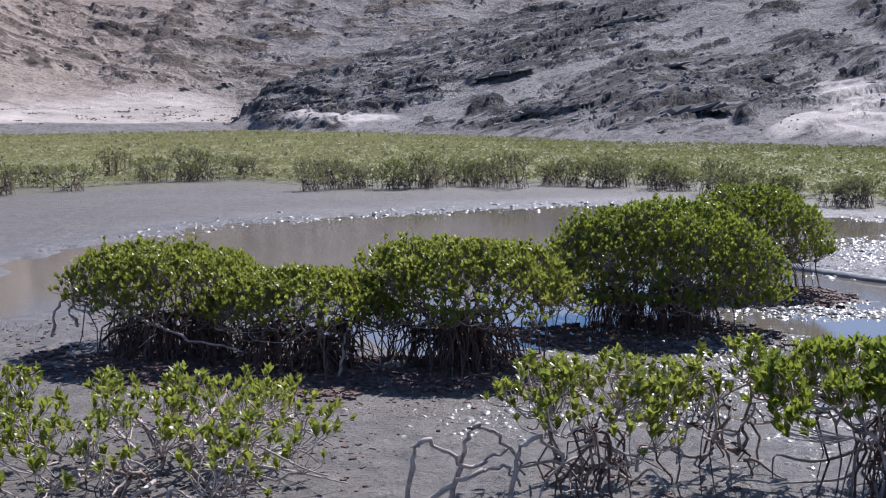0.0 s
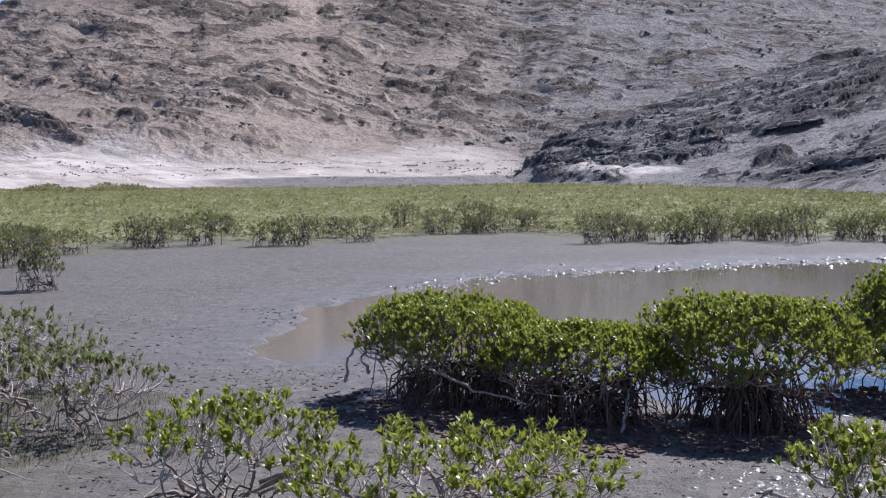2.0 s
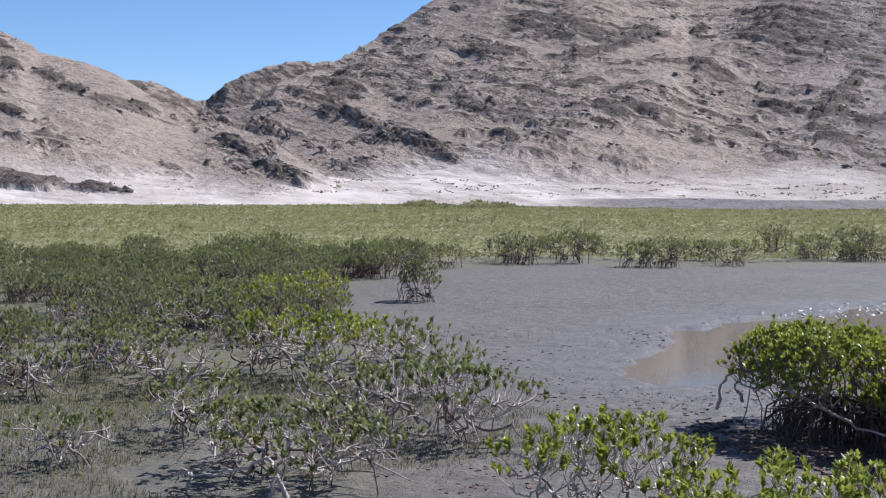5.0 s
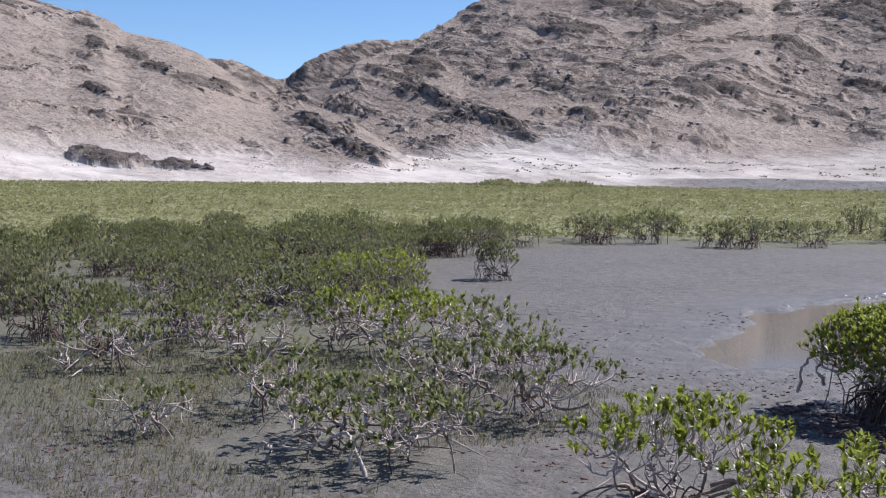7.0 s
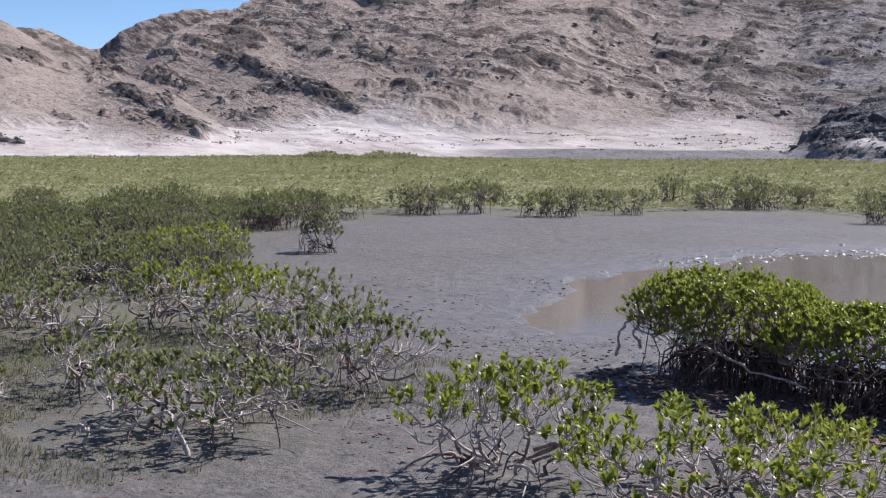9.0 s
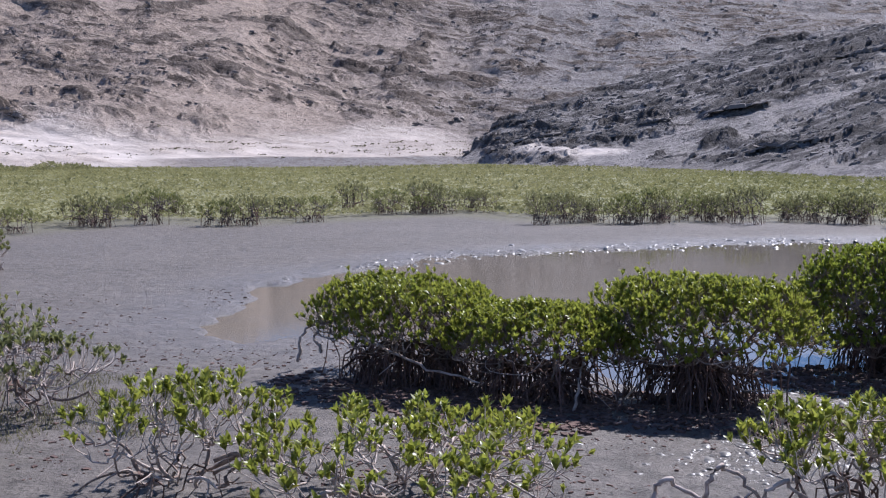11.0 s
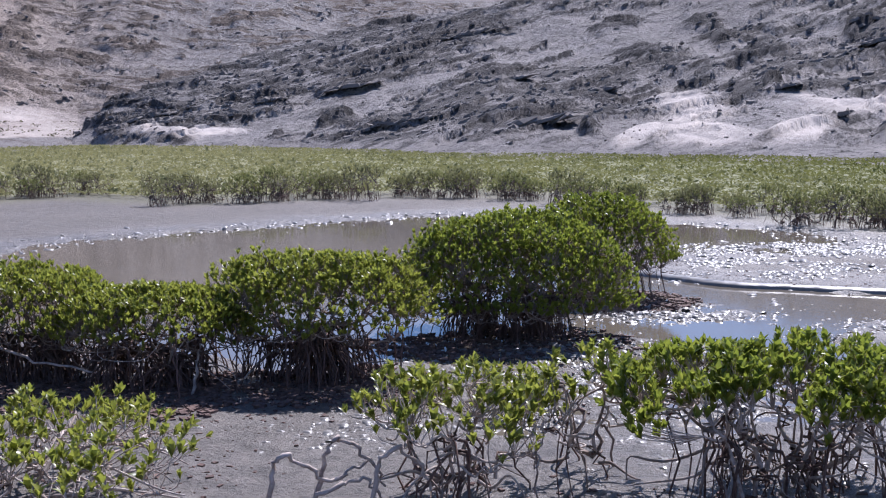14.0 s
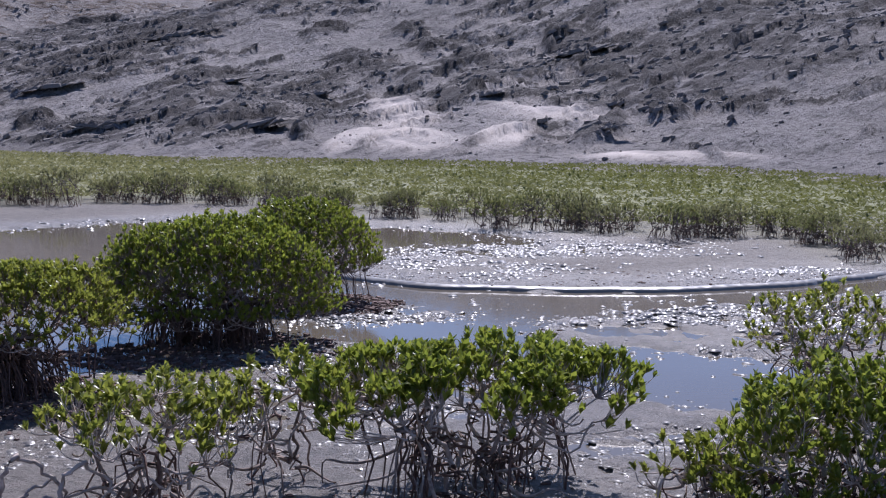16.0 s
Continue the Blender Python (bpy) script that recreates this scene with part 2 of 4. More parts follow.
def child(name, me, parent, label="", kind="", m=None):
    ob = new(name, me)
    ob.parent = parent
    if m is not None:
        ob.matrix_basis = m
    return tagged(ob, label, kind=kind)


class Pile:
    """Gathers pieces with four-cornered faces into one mesh."""

    def __init__(self):
        self.v, self.f, self.n = [], [], 0

    def add(self, v, f):
        self.v.append(v)
        self.f.append(f + self.n)
        self.n += len(v)

    def mesh(self, name, material, smooth=True):
        if not self.v:
            return None
        return quick_mesh(name, np.concatenate(self.v), np.concatenate(self.f), material, smooth)


def tube(points, radii, sides=5):
    p = np.asarray(points, float)
    r = np.asarray(radii, float)
    d = np.gradient(p, axis=0)
    d /= np.linalg.norm(d, axis=1, keepdims=True) + 1e-9
    ref = np.where(np.abs(d[:, 2:3]) > 0.9, [[1.0, 0, 0]], [[0, 0, 1.0]])
    a = np.cross(d, ref)
    a /= np.linalg.norm(a, axis=1, keepdims=True) + 1e-9
    b = np.cross(d, a)
    th = np.arange(sides) * 2 * np.pi / sides
    ring = p[:, None] + r[:, None, None] * (np.cos(th)[None, :, None] * a[:, None] + np.sin(th)[None, :, None] * b[:, None])
    n = len(p)
    i, j = np.meshgrid(np.arange(n - 1), np.arange(sides), indexing="ij")
    f = np.stack([i * sides + j, i * sides + (j + 1) % sides, (i + 1) * sides + (j + 1) % sides, (i + 1) * sides + j], -1).reshape(-1, 4)
    return ring.reshape(-1, 3), f


def bend(a, b, rng, sag=0.15, n=6, up=0.0):
    """A crooked line from a to b."""
    a, b = np.asarray(a, float), np.asarray(b, float)
    t = np.linspace(0, 1, n)[:, None]
    ln = np.linalg.norm(b - a)
    off = rng.normal(0, 1, 3) * sag * ln
    off2 = rng.normal(0, 1, 3) * sag * 0.5 * ln
    p = a + (b - a) * t + np.sin(np.pi * t) * off + np.sin(2 * np.pi * t) * off2
    p[:, 2] += up * ln * (t[:, 0] ** 2 - t[:, 0])
    return p


def turned(axis_dir, spin):
    """Rotation that lays +z along a direction, after a spin about it."""
    z = np.asarray(axis_dir, float)
    z = z / (np.linalg.norm(z) + 1e-9)
    x = np.cross([0.0, 1, 0.1], z)
    x /= np.linalg.norm(x) + 1e-9
    y = np.cross(z, x)
    c, s = math.cos(spin), math.sin(spin)
    return np.stack([c * x + s * y, -s * x + c * y, z], 1)


def leaf(length, width, fine):
    """A folded, drooping obovate leaf along +x with its face up."""
    if fine == 0.0 and fine is not False:
        w = 0.5 * width
        return np.array([(0, 0, 0), (0.55 * length, -w, 0.05 * length), (length, 0, -0.02 * length), (0.55 * length, w, 0.05 * length)]), np.array([(0, 1, 2, 3)])
    if fine:
        t = np.array([0.0, 0.36, 0.78, 1.0])
        w = np.array([0.06, 0.4, 0.48, 0.08]) * width
    elif fine is None:
        w = 0.5 * width
        return np.array([(0, 0, 0), (0.55 * length, -w, 0.08 * length), (length, 0, -0.02 * length), (0.55 * length, w, 0.08 * length), (0.55 * length, 0, 0.02 * length)]), np.array([(0, 1, 2, 4), (0, 4, 2, 3)])
    else:
        t = np.array([0.0, 0.6, 1.0])
        w = np.array([0.05, 0.5, 0.08]) * width
    z = 0.12 * length * np.sin(np.pi * t * 0.9) - 0.16 * length * t**2
    rows = [np.stack([t * length, -w, z + 0.22 * w], 1), np.stack([t * length, 0 * w, z], 1), np.stack([t * length, w, z + 0.22 * w], 1)]
    v = np.stack(rows, 1).reshape(-1, 3)
    f = [[3 * i + j, 3 * i + 3 + j, 3 * i + 4 + j, 3 * i + 1 + j] for i in range(len(t) - 1) for j in (0, 1)]
    return v, np.array(f)


def rosette(rng, leaves, length, fine=True, flat=False):
    """Leaves in a whorl about +z, standing steep in the middle and lying flat outside."""
    p = Pile()
    for k in range(leaves):
        ln = length * rng.uniform(0.7, 1.1)
        v, f = leaf(ln, ln * rng.uniform(0.36, 0.5), fine)
        lift = math.radians(rng.uniform(36, 74) + 24 * (k / leaves))
        lift = lift * 0.25 if flat else lift
        az = k * 2.4 + rng.uniform(-0.4, 0.4)
        c, s = math.cos(lift), math.sin(lift)
        v = np.stack([v[:, 0] * c - v[:, 2] * s, v[:, 1], v[:, 0] * s + v[:, 2] * c], 1)
        c, s = math.cos(az), math.sin(az)
        v = np.stack([v[:, 0] * c - v[:, 1] * s, v[:, 0] * s + v[:, 1] * c, v[:, 2] + 0.02 * k / leaves], 1)
        p.add(v, f)
    return np.concatenate(p.v), np.concatenate(p.f)


_r = np.random.default_rng(5)
WHORLS = [rosette(_r, n, 0.125, False) for n in (7, 8, 9, 8, 10, 6)]
PLAIN = [rosette(_r, n, 0.13, None) for n in (7, 8, 8, 7)]
SPRIGS = [rosette(_r, 3, 0.24, 0.0, True) for n in range(4)]
TUFTS = [rosette(_r, n, 0.15, 0.0) for n in (5, 6, 5)]


def crooked(a, b, rng, wild=0.12, n=9, sag=0.0):
    """A sinuous limb from a to b, hanging a little between."""
    t = np.linspace(0, 1, n)[:, None]
    ln = np.linalg.norm(np.subtract(b, a))
    p = np.asarray(a, float) + (np.asarray(b, float) - a) * t
    for k in (1, 2, 3):
        p = p + np.sin(np.pi * k * t) * rng.normal(0, 1, 3) * wild * ln / k
    p[:, 2] -= sag * ln * np.sin(np.pi * t[:, 0])
    return p


def shrub(name, x, y, rx, ry, h, low, clusters, stems, roots, seed, leafmat, label, turn=0.0, parts=True, root_h=0.6, root_out=0.45,
          lean=0.0, twig=0.006, open_=0.25, whorls=None, scale=1.0, group="mangrove shrubs", snags=0, pale=False,
          loops=0, dome=3.2, leafy=1.0, reach=1.05, heads=0, spread=0.4):
    """A mangrove: prop roots, crooked stems that fork into limbs and twigs, and whorls of upright leaves.
    heads: the crown is drawn together into that many tufted heads."""
    rng = np.random.default_rng(seed)
    base = new(name)
    base.location = (x, y, 0)
    base.rotation_euler = (0, 0, radians(turn))
    tagged(base, label, "mangrove", group)
    bark = PALE if pale else BARK if parts else DARKWOOD
    # stems
    lines = []
    for k in range(stems):
        a = k * 2.4 + rng.uniform(-0.5, 0.5)
        u = math.sqrt((k + 0.5) / stems)
        foot = np.array([math.cos(a) * u * rx * spread, math.sin(a) * u * ry * spread, root_h * rng.uniform(0.4, 0.85)])
        tip = np.array([math.cos(a) * u * rx * 0.85 + lean, math.sin(a) * u * ry * 0.85, low + (h - low) * rng.uniform(0.1, 0.45) * (1.1 - 0.5 * u)])
        lines.append(crooked(foot, tip, rng, 0.13, 10, 0.1))
    wood, trunks = Pile(), []
    for ln in lines:
        v, f = tube(ln, np.linspace(0.027, 0.012, len(ln)) * scale * rng.uniform(0.75, 1.2), 6 if parts else 4)
        if parts:
            trunks.append(child("stem", quick_mesh("stem", v, f, PALE if pale and rng.random() < 0.35 else BARK), base, "crooked grey stem"))
        else:
            wood.add(v, f)
    nodes = np.concatenate([ln[4:] for ln in lines])
    # places of the whorls
    centres = []
    for k in range(heads):
        a, u = k * 2.4 + rng.uniform(-0.4, 0.4), math.sqrt((k + 0.5) / heads)
        top = low + (h - low) * (0.45 + 0.55 * math.sqrt(max(0.0, 1 - u**dome))) * rng.uniform(0.72, 1.08)
        centres.append((math.cos(a) * u * rx + lean, math.sin(a) * u * ry, top))
    spots = []
    for k in range(clusters):
        if heads:
            c = centres[int(rng.integers(0, heads))]
            a, u = rng.uniform(0, 2 * np.pi), math.sqrt(rng.uniform(0, 1))
            wide = 1.2 * math.sqrt(rx * ry / heads)
            spots.append((c[0] + math.cos(a) * u * wide, c[1] + math.sin(a) * u * wide, max(0.12, c[2] - 0.3 * wide * u**2 - abs(rng.normal(0, open_ * 0.35)))))
            continue
        a, u = rng.uniform(0, 2 * np.pi), math.sqrt(rng.uniform(0, 1))
        lump = 0.74 + 0.3 * grain(math.cos(a) * u * 2.6 + seed, math.sin(a) * u * 2.6 + 3 * seed, seed) + 0.2 * grain(math.cos(a) * u * 8 + seed, math.sin(a) * u * 8, seed + 1)
        top = low + (h - low) * math.sqrt(max(0.0, 1 - u**dome)) * lump
        z = top - (h - low) * abs(rng.normal(0, open_)) * (1.0 if u < 0.8 else 1.5)
        rim = 1.0 + 0.17 * (grain(a * 1.9, seed, 9) - 0.5) * 2 + rng.normal(0, 0.04)
        spots.append((math.cos(a) * u * rx * rim + lean, math.sin(a) * u * ry * rim, max(z + (0.14 * rng.random() if rng.random() < 0.08 else 0), low * (0.88 if not loops else rng.uniform(0.8, 1.0)))))
    spots = np.array(spots)
    # limbs from the stems to forks below the whorls, then a twig up to each whorl
    many = heads * 2 if heads else max(6, clusters // (14 if loops else 7))
    picks = rng.choice(len(spots), min(many, len(spots)), replace=False)
    forks = []
    tw = Pile()
    for i in picks:
        s = spots[i]
        d = np.linalg.norm((nodes - s) * [1, 1, 0.7], axis=1) + np.where(nodes[:, 2] > s[2] - 0.1, 1.0, 0)
        a = nodes[int(np.argmin(d))]
        fork = s + (a - s) * rng.uniform(0.15, 0.4) - [0, 0, rng.uniform(0.08, 0.24)]
        fork[2] = max(fork[2], 0.1)
        ln = crooked(a, fork, rng, 0.12, 7 if parts else 4, 0.14)
        tw.add(*tube(ln, np.linspace(twig * 2.6, twig * 1.5, len(ln)) * scale, 5 if parts else 3))
        forks.append(fork)
    forks = np.array(forks)
    axes = []
    knots = 5 if parts and clusters < 700 else 3 if parts else 2
    for s in spots:
        d = np.linalg.norm(forks - s, axis=1) + np.where(forks[:, 2] > s[2], 0.4, 0)
        ln = bend(forks[int(np.argmin(d))], s, rng, 0.07, knots, up=0.35)
        if parts or len(axes) % 2:
            tw.add(*tube(ln, np.linspace(twig * 1.4, twig * 0.8, knots) * scale, 4 if knots == 5 else 3))
        ax = (ln[-1] - ln[-2]) / (np.linalg.norm(ln[-1] - ln[-2]) + 1e-6) * 0.5 + [0, 0, 0.9] + rng.normal(0, 0.2, 3)
        axes.append(ax)
    for v, f in zip(wood.v, wood.f):
        tw.v.append(v)
        tw.f.append(f + tw.n)
    child("brushwood", tw.mesh("brushwood", bark), base, "thin crooked grey twigs", "stuff")
    # leaves
    order = np.argsort(-(spots[:, 2] - 0.25 * spots[:, 1]))
    rest = Pile()
    for n, i in enumerate(order):
        rot = turned(axes[i], rng.uniform(0, 6.28)) * rng.uniform(0.7, 1.2) * scale * leafy
        k = int(rng.integers(0, 6))
        if parts and n < 210:
            m = Matrix.Identity(4)
            for r_ in range(3):
                for c_ in range(3):
                    m[r_][c_] = rot[r_, c_]
                m[r_][3] = spots[i][r_]
            child("leafy_tip", leaf_mesh(k, leafmat), trunks[int(np.argmin([np.linalg.norm(ln[-1] - spots[i]) for ln in lines]))], m=m)
        else:
            src = (whorls or PLAIN)[k % len(whorls or PLAIN)]
            rest.add(src[0] @ rot.T + spots[i], src[1])
    if rest.n:
        child("foliage", rest.mesh("foliage", leafmat), base, "", "stuff")
    # prop roots
    joined = Pile()
    for k in range(roots):
        src = nodes[int(rng.integers(0, len(nodes)))] if rng.random() < (0.12 if loops else 0.35) else lines[int(rng.integers(0, stems))][int(rng.integers(0, 3))]
        a = math.atan2(src[1] / ry, src[0] / rx) + rng.normal(0, 1.1)
        out = root_out * rng.uniform(0.35, 1.15)
        end = src + [math.cos(a) * out, math.sin(a) * out, 0]
        t = np.linspace(0, 1, 7 if parts else 4)
        p = src + (end - src) * (t[:, None] ** 0.9)
        p[:, 2] = (src[2] + 0.04) * (1 - t**2.8) + 0.06 * np.sin(np.pi * t) - 0.09 * t
        p[1:-1] += rng.normal(0, 0.055, (len(t) - 2, 3)) * [1, 1, 0.6]
        v, f = tube(p, np.linspace(0.017, 0.011, len(t)) * scale * rng.uniform(0.55, 1.3), 5 if parts else 3)
        # some near roots take the paler bark to stand in for sunlit tops
        if parts and k < 90:
            child("prop_root", quick_mesh("prop_root", v, f, BARK if pale and k % 5 < 2 else ROOT), base)
        else:
            joined.add(v, f)
    if joined.n:
        child("root_tangle", joined.mesh("root_tangle", ROOT), base, "dark tangle of arching roots", "stuff")
    for k in range(snags):
        a = rng.uniform(0, 6.28)
        s = np.array([math.cos(a) * rx * 0.25, math.sin(a) * ry * 0.25, rng.uniform(0.2, 0.45)])
        e = np.array([math.cos(a) * rx * rng.uniform(0.7, 1.0) * reach, math.sin(a) * ry * rng.uniform(0.7, 1.0) * reach, rng.uniform(0.05, 0.55)])
        ln = crooked(s, e, rng, 0.1, 14, -0.12)
        ln[:, 2] = np.maximum(ln[:, 2], 0.04)
        child("dead_branch", quick_mesh("dead_branch", *tube(ln, np.linspace(0.023, 0.008, 14) * scale * rng.uniform(0.6, 1.2), 6), PALE if k % 3 else BARK), base, "bleached bare branch")
    # looping pale branches in the skirt of the crown
    for k in range(loops):
        a, u, w = rng.uniform(0, 6.28), rng.uniform(0.6, 0.95), rng.normal(0, 0.3)
        s = np.array([math.cos(a) * u * rx, math.sin(a) * u * ry, low * rng.uniform(0.75, 1.05)])
        e = np.array([math.cos(a + w) * (u + 0.1) * rx, math.sin(a + w) * (u + 0.1) * ry, low * rng.uniform(0.7, 1.1)])
        ln = crooked(s, e, rng, 0.1, 9, rng.uniform(0.0, 0.3))
        child("looping_branch", quick_mesh("looping_branch", *tube(ln, np.linspace(0.014, 0.007, 9) * scale * rng.uniform(0.6, 1.2), 5), PALE if k % 3 else BARK), base, "pale looping branch")
    return base


_leaf_meshes = {}


def leaf_mesh(k, material):
    key = (k, material.name)
    if key not in _leaf_meshes:
        _leaf_meshes[key] = quick_mesh("leafy_tip", *WHORLS[k], material)
    return _leaf_meshes[key]


# ---- the plan ----
def inside_by(x, y, poly):
    """Distance to a polygon's edge, below zero inside."""
    p = np.array(poly, float)
    q = np.roll(p, -1, 0)
    best = np.full(np.shape(x), 1e9)
    odd = np.zeros(np.shape(x), bool)
    for (ax, ay), (bx, by) in zip(p, q):
        ex, ey = bx - ax, by - ay
        t = np.clip(((x - ax) * ex + (y - ay) * ey) / (ex * ex + ey * ey), 0, 1)
        best = np.minimum(best, np.hypot(x - ax - t * ex, y - ay - t * ey))
        if ay != by:
            odd ^= ((ay > y) != (by > y)) & (x < ex * (y - ay) / (by - ay) + ax)
    return np.where(odd, -best, best)


POOL = [(-10.9, 24.2), (-11.7, 31.2), (-11, 34.7), (-9, 40.4), (-5.9, 43.3), (-1.1, 46.5), (3.4, 49.3), (8.0, 50.2), (11.9, 45), (14.7, 42.3), (16.2, 39.5),
        (15.5, 36.2), (11, 34.6), (8.4, 32.6), (7.4, 30.4), (9.2, 27.8), (12.1, 26.2), (14.7, 25.4), (17.9, 25.5), (20.0, 26.1), (22.4, 26.7), (22, 25.4),
        (18.5, 23.6), (14, 23.4), (10.5, 22.5), (9, 20.6), (10.4, 19.2), (12.0, 18.0), (10.7, 14.2), (9.3, 14.2), (8.3, 16.6), (6.6, 19.6), (5.2, 21.2), (3.5, 20.4), (1.6, 19.2), (0.3, 19.0),
        (-1.4, 19.6), (-4.0, 21.6), (-7.5, 23.0), (-9.0, 22.7)]
FRONT = [(-29, 45.2), (-27.7, 50.6), (-26.7, 53.7), (-22.5, 52), (-18.9, 55.7), (-13.9, 62.0), (-7, 56.5), (-3.6, 58), (0.2, 60), (5.5, 60), (9.4, 57.5), (12.2, 49.5),
         (16, 46.6), (16.9, 41.5), (18.4, 40), (21.0, 38), (23.4, 36.9), (24.7, 35), (22.6, 29.2), (22.7, 27.7), (27, 23)]
FIELD = FRONT + [(60, 20), (130, 60), (95, 150), (0, 215), (-90, 215), (-170, 130), (-110, 20), (-30, 6), (-16, 11.5), (-12.6, 15.5), (-15.8, 22.2), (-19.5, 26.6), (-22.2, 28.5), (-26.3, 34.2), (-28.6, 39.2)]


def turn_of(x, y):
    return np.degrees(np.arctan2(-x, y))


def table(az, rows):
    r = sorted(rows)
    return np.interp(az, [a for a, _ in r], [b for _, b in r])


FOOT = [(90, 170), (60, 185), (53, 190), (43, 188), (35, 196), (22, 185), (14.6, 190), (11.5, 205), (8, 190), (4.2, 178), (-2.4, 150), (-6.3, 131), (-14, 126), (-21.5, 116), (-29.4, 110), (-38.5, 92), (-60, 80), (-90, 75)]
RIM = [(7.6, 30.2), (9.2, 27.7), (12.1, 26.2), (14.7, 25.4), (17.9, 25.5), (20, 26.1), (22.6, 26.8), (24, 31), (17, 33), (9.5, 32.5)]
MOTTLE = [((7.4, 12.9), 1.7, 0.9), ((4.2, 17.6), 2.4, 1.0), ((12.6, 21.2), 2.6, 1.9), ((16.0, 20.6), 3.6, 2.5), ((15.5, 35.0), 5.0, 1.7), ((10.8, 30.4), 2.8, 2.0), ((6.9, 24.2), 1.8, 1.4), ((4.6, 20.0), 3.0, 1.3), ((6.6, 17.0), 1.4, 1.2), ((9.2, 13.2), 1.6, 0.5), ((19, 27.6), 3, 0.8), ((5.4, 15.6), 1.8, 1.0), ((2.6, 15.6), 1.2, 0.8), ((8.6, 12.4), 1.6, 0.7), ((0.6, 14.9), 2.2, 1.0), ((3.4, 14.2), 2.0, 1.1), ((6.4, 10.9), 1.3, 0.9)]
WATER_Z = -0.03


def ground(x, y):
    """Height, wetness, dryness and algae of the ground."""
    d = np.hypot(x, y)
    pool = inside_by(x, y, POOL) + (fbm(x * 0.6, y * 0.6, 3, seed=3) - 0.5) * 2.0 + (fbm(x * 2.0, y * 1.4, 3, seed=4) - 0.5) * 1.0
    near = step(150, 60, d)
    z = 0.045 + near * ((fbm(x * 0.25, y * 0.25, 3, seed=7) - 0.5) * 0.05 + (fbm(x * 1.7, y * 1.7, 3, seed=8) - 0.5) * 0.05 * step(26, 13, d))
    z = np.maximum(z, 0.0)
    z = z + step(0.45, -0.4, pool) * -0.17
    m = np.zeros_like(z)
    for (mx, my), sx, sy in MOTTLE[:-3]:
        m = np.maximum(m, np.exp(-(((x - mx) / sx) ** 2 + ((y - my) / sy) ** 2) * 0.9))
    lumps = fbm(x * 1.25, y * 2.3, 4, 0.6, seed=12)
    z = z * (1 - step(0.2, 0.6, m)) + step(0.2, 0.6, m) * (WATER_Z + np.clip((lumps - 0.515) * 0.6, -0.05, 0.045) + (fbm(x * 5, y * 7, 2, seed=14) - 0.5) * 0.05)
    rim = inside_by(x, y, RIM) + (fbm(x * 0.9, y * 0.9, 3, seed=5) - 0.5) * 0.35
    flat = step(0.12, -0.1, rim)
    z = z * (1 - flat) + flat * (0.075 - 0.055 * step(-0.2, -4.2, rim) + (lumps - 0.5) * 0.1 * step(-0.1, -1.2, rim))
    # the bank that the camera stands on
    z = z + 2.35 * step(7.6, 4.0, d) * (y > -1e9)
    wet = np.clip(step(5.0, 0.0, pool) * 0.8 + 0.25 * fbm(x * 0.4, y * 0.4, 3, seed=9), 0, 1) * near
    wet = np.maximum(wet, 0.95 * step(1.5, 0.4, ((x - 4.2) / 6.2) ** 2 + ((y - 14.5) / 5.6) ** 2 + 0.8 * (fbm(x * 0.5, y * 0.5, 3, seed=19) - 0.5)))
    foot = table(turn_of(x, y), FOOT)
    dry = step(0.9, 0.97, d / foot) * (0.12 + 0.88 * np.maximum(step(31, 36, turn_of(x, y)), step(0.9, 0.86, d / foot) * step(7, 11, turn_of(x, y))))
    veg = inside_by(x, y, FIELD)
    algae = step(2.2, -1.5, veg) * step(0.92, 0.8, d / foot)
    algae = np.maximum(algae, 0.5 * step(3.4, 1.2, np.hypot((x + 12.5) / 1.6, y - 12.3)))
    return z, wet, dry, algae


def build_ground():
    az = np.concatenate([np.arange(-180, -48, 4), np.arange(-48, 62, 0.19), np.arange(62, 180, 4)])
    ra = np.concatenate([[0.002, 0.5, 1.5, 3, 4.5], np.geomspace(5.5, 9.5, 8), 9.5 * 1.0115 ** np.arange(1, 232), np.geomspace(140, 3500, 26)])
    a, r = np.meshgrid(np.radians(az), ra, indexing="ij")
    x, y = -np.sin(a) * r, np.cos(a) * r
    z, wet, dry, algae = ground(x, y)
    v = np.stack([x, y, z], -1).reshape(-1, 3)
    na, nr = len(az), len(ra)
    i, j = np.meshgrid(np.arange(na), np.arange(nr - 1), indexing="ij")
    k = (i + 1) % na
    f = np.stack([i * nr + j, i * nr + j + 1, k * nr + j + 1, k * nr + j], -1).reshape(-1, 4)
    me = quick_mesh("ground", v, f, MUD)
    field = step(44, 62, r) * step(-2.0, -9.0, inside_by(x, y, FIELD)) * step(0.93, 0.85, r / table(np.degrees(a), FOOT))
    layer(me, "field", field), layer(me, "wet", wet), layer(me, "dry", dry), layer(me, "algae", algae)
    tagged(new("ground", me), "flat grey wet tidal mud with stranded puddles", "mud flat", kind="structure")


def build_water():
    xs, ys = np.linspace(-16, 26, 22), np.linspace(11.5, 54, 22)
    x, y = np.meshgrid(xs, ys, indexing="ij")
    v = np.stack([x, y, np.full_like(x, WATER_Z)], -1).reshape(-1, 3)
    i, j = np.meshgrid(np.arange(21), np.arange(21), indexing="ij")
    f = np.stack([i * 22 + j, (i + 1) * 22 + j, (i + 1) * 22 + j + 1, i * 22 + j + 1], -1).reshape(-1, 4)
    tagged(new("water", quick_mesh("water", v, f, WATER)), "still shallow muddy brown lagoon water", "water", kind="structure")


build_ground()
build_water()


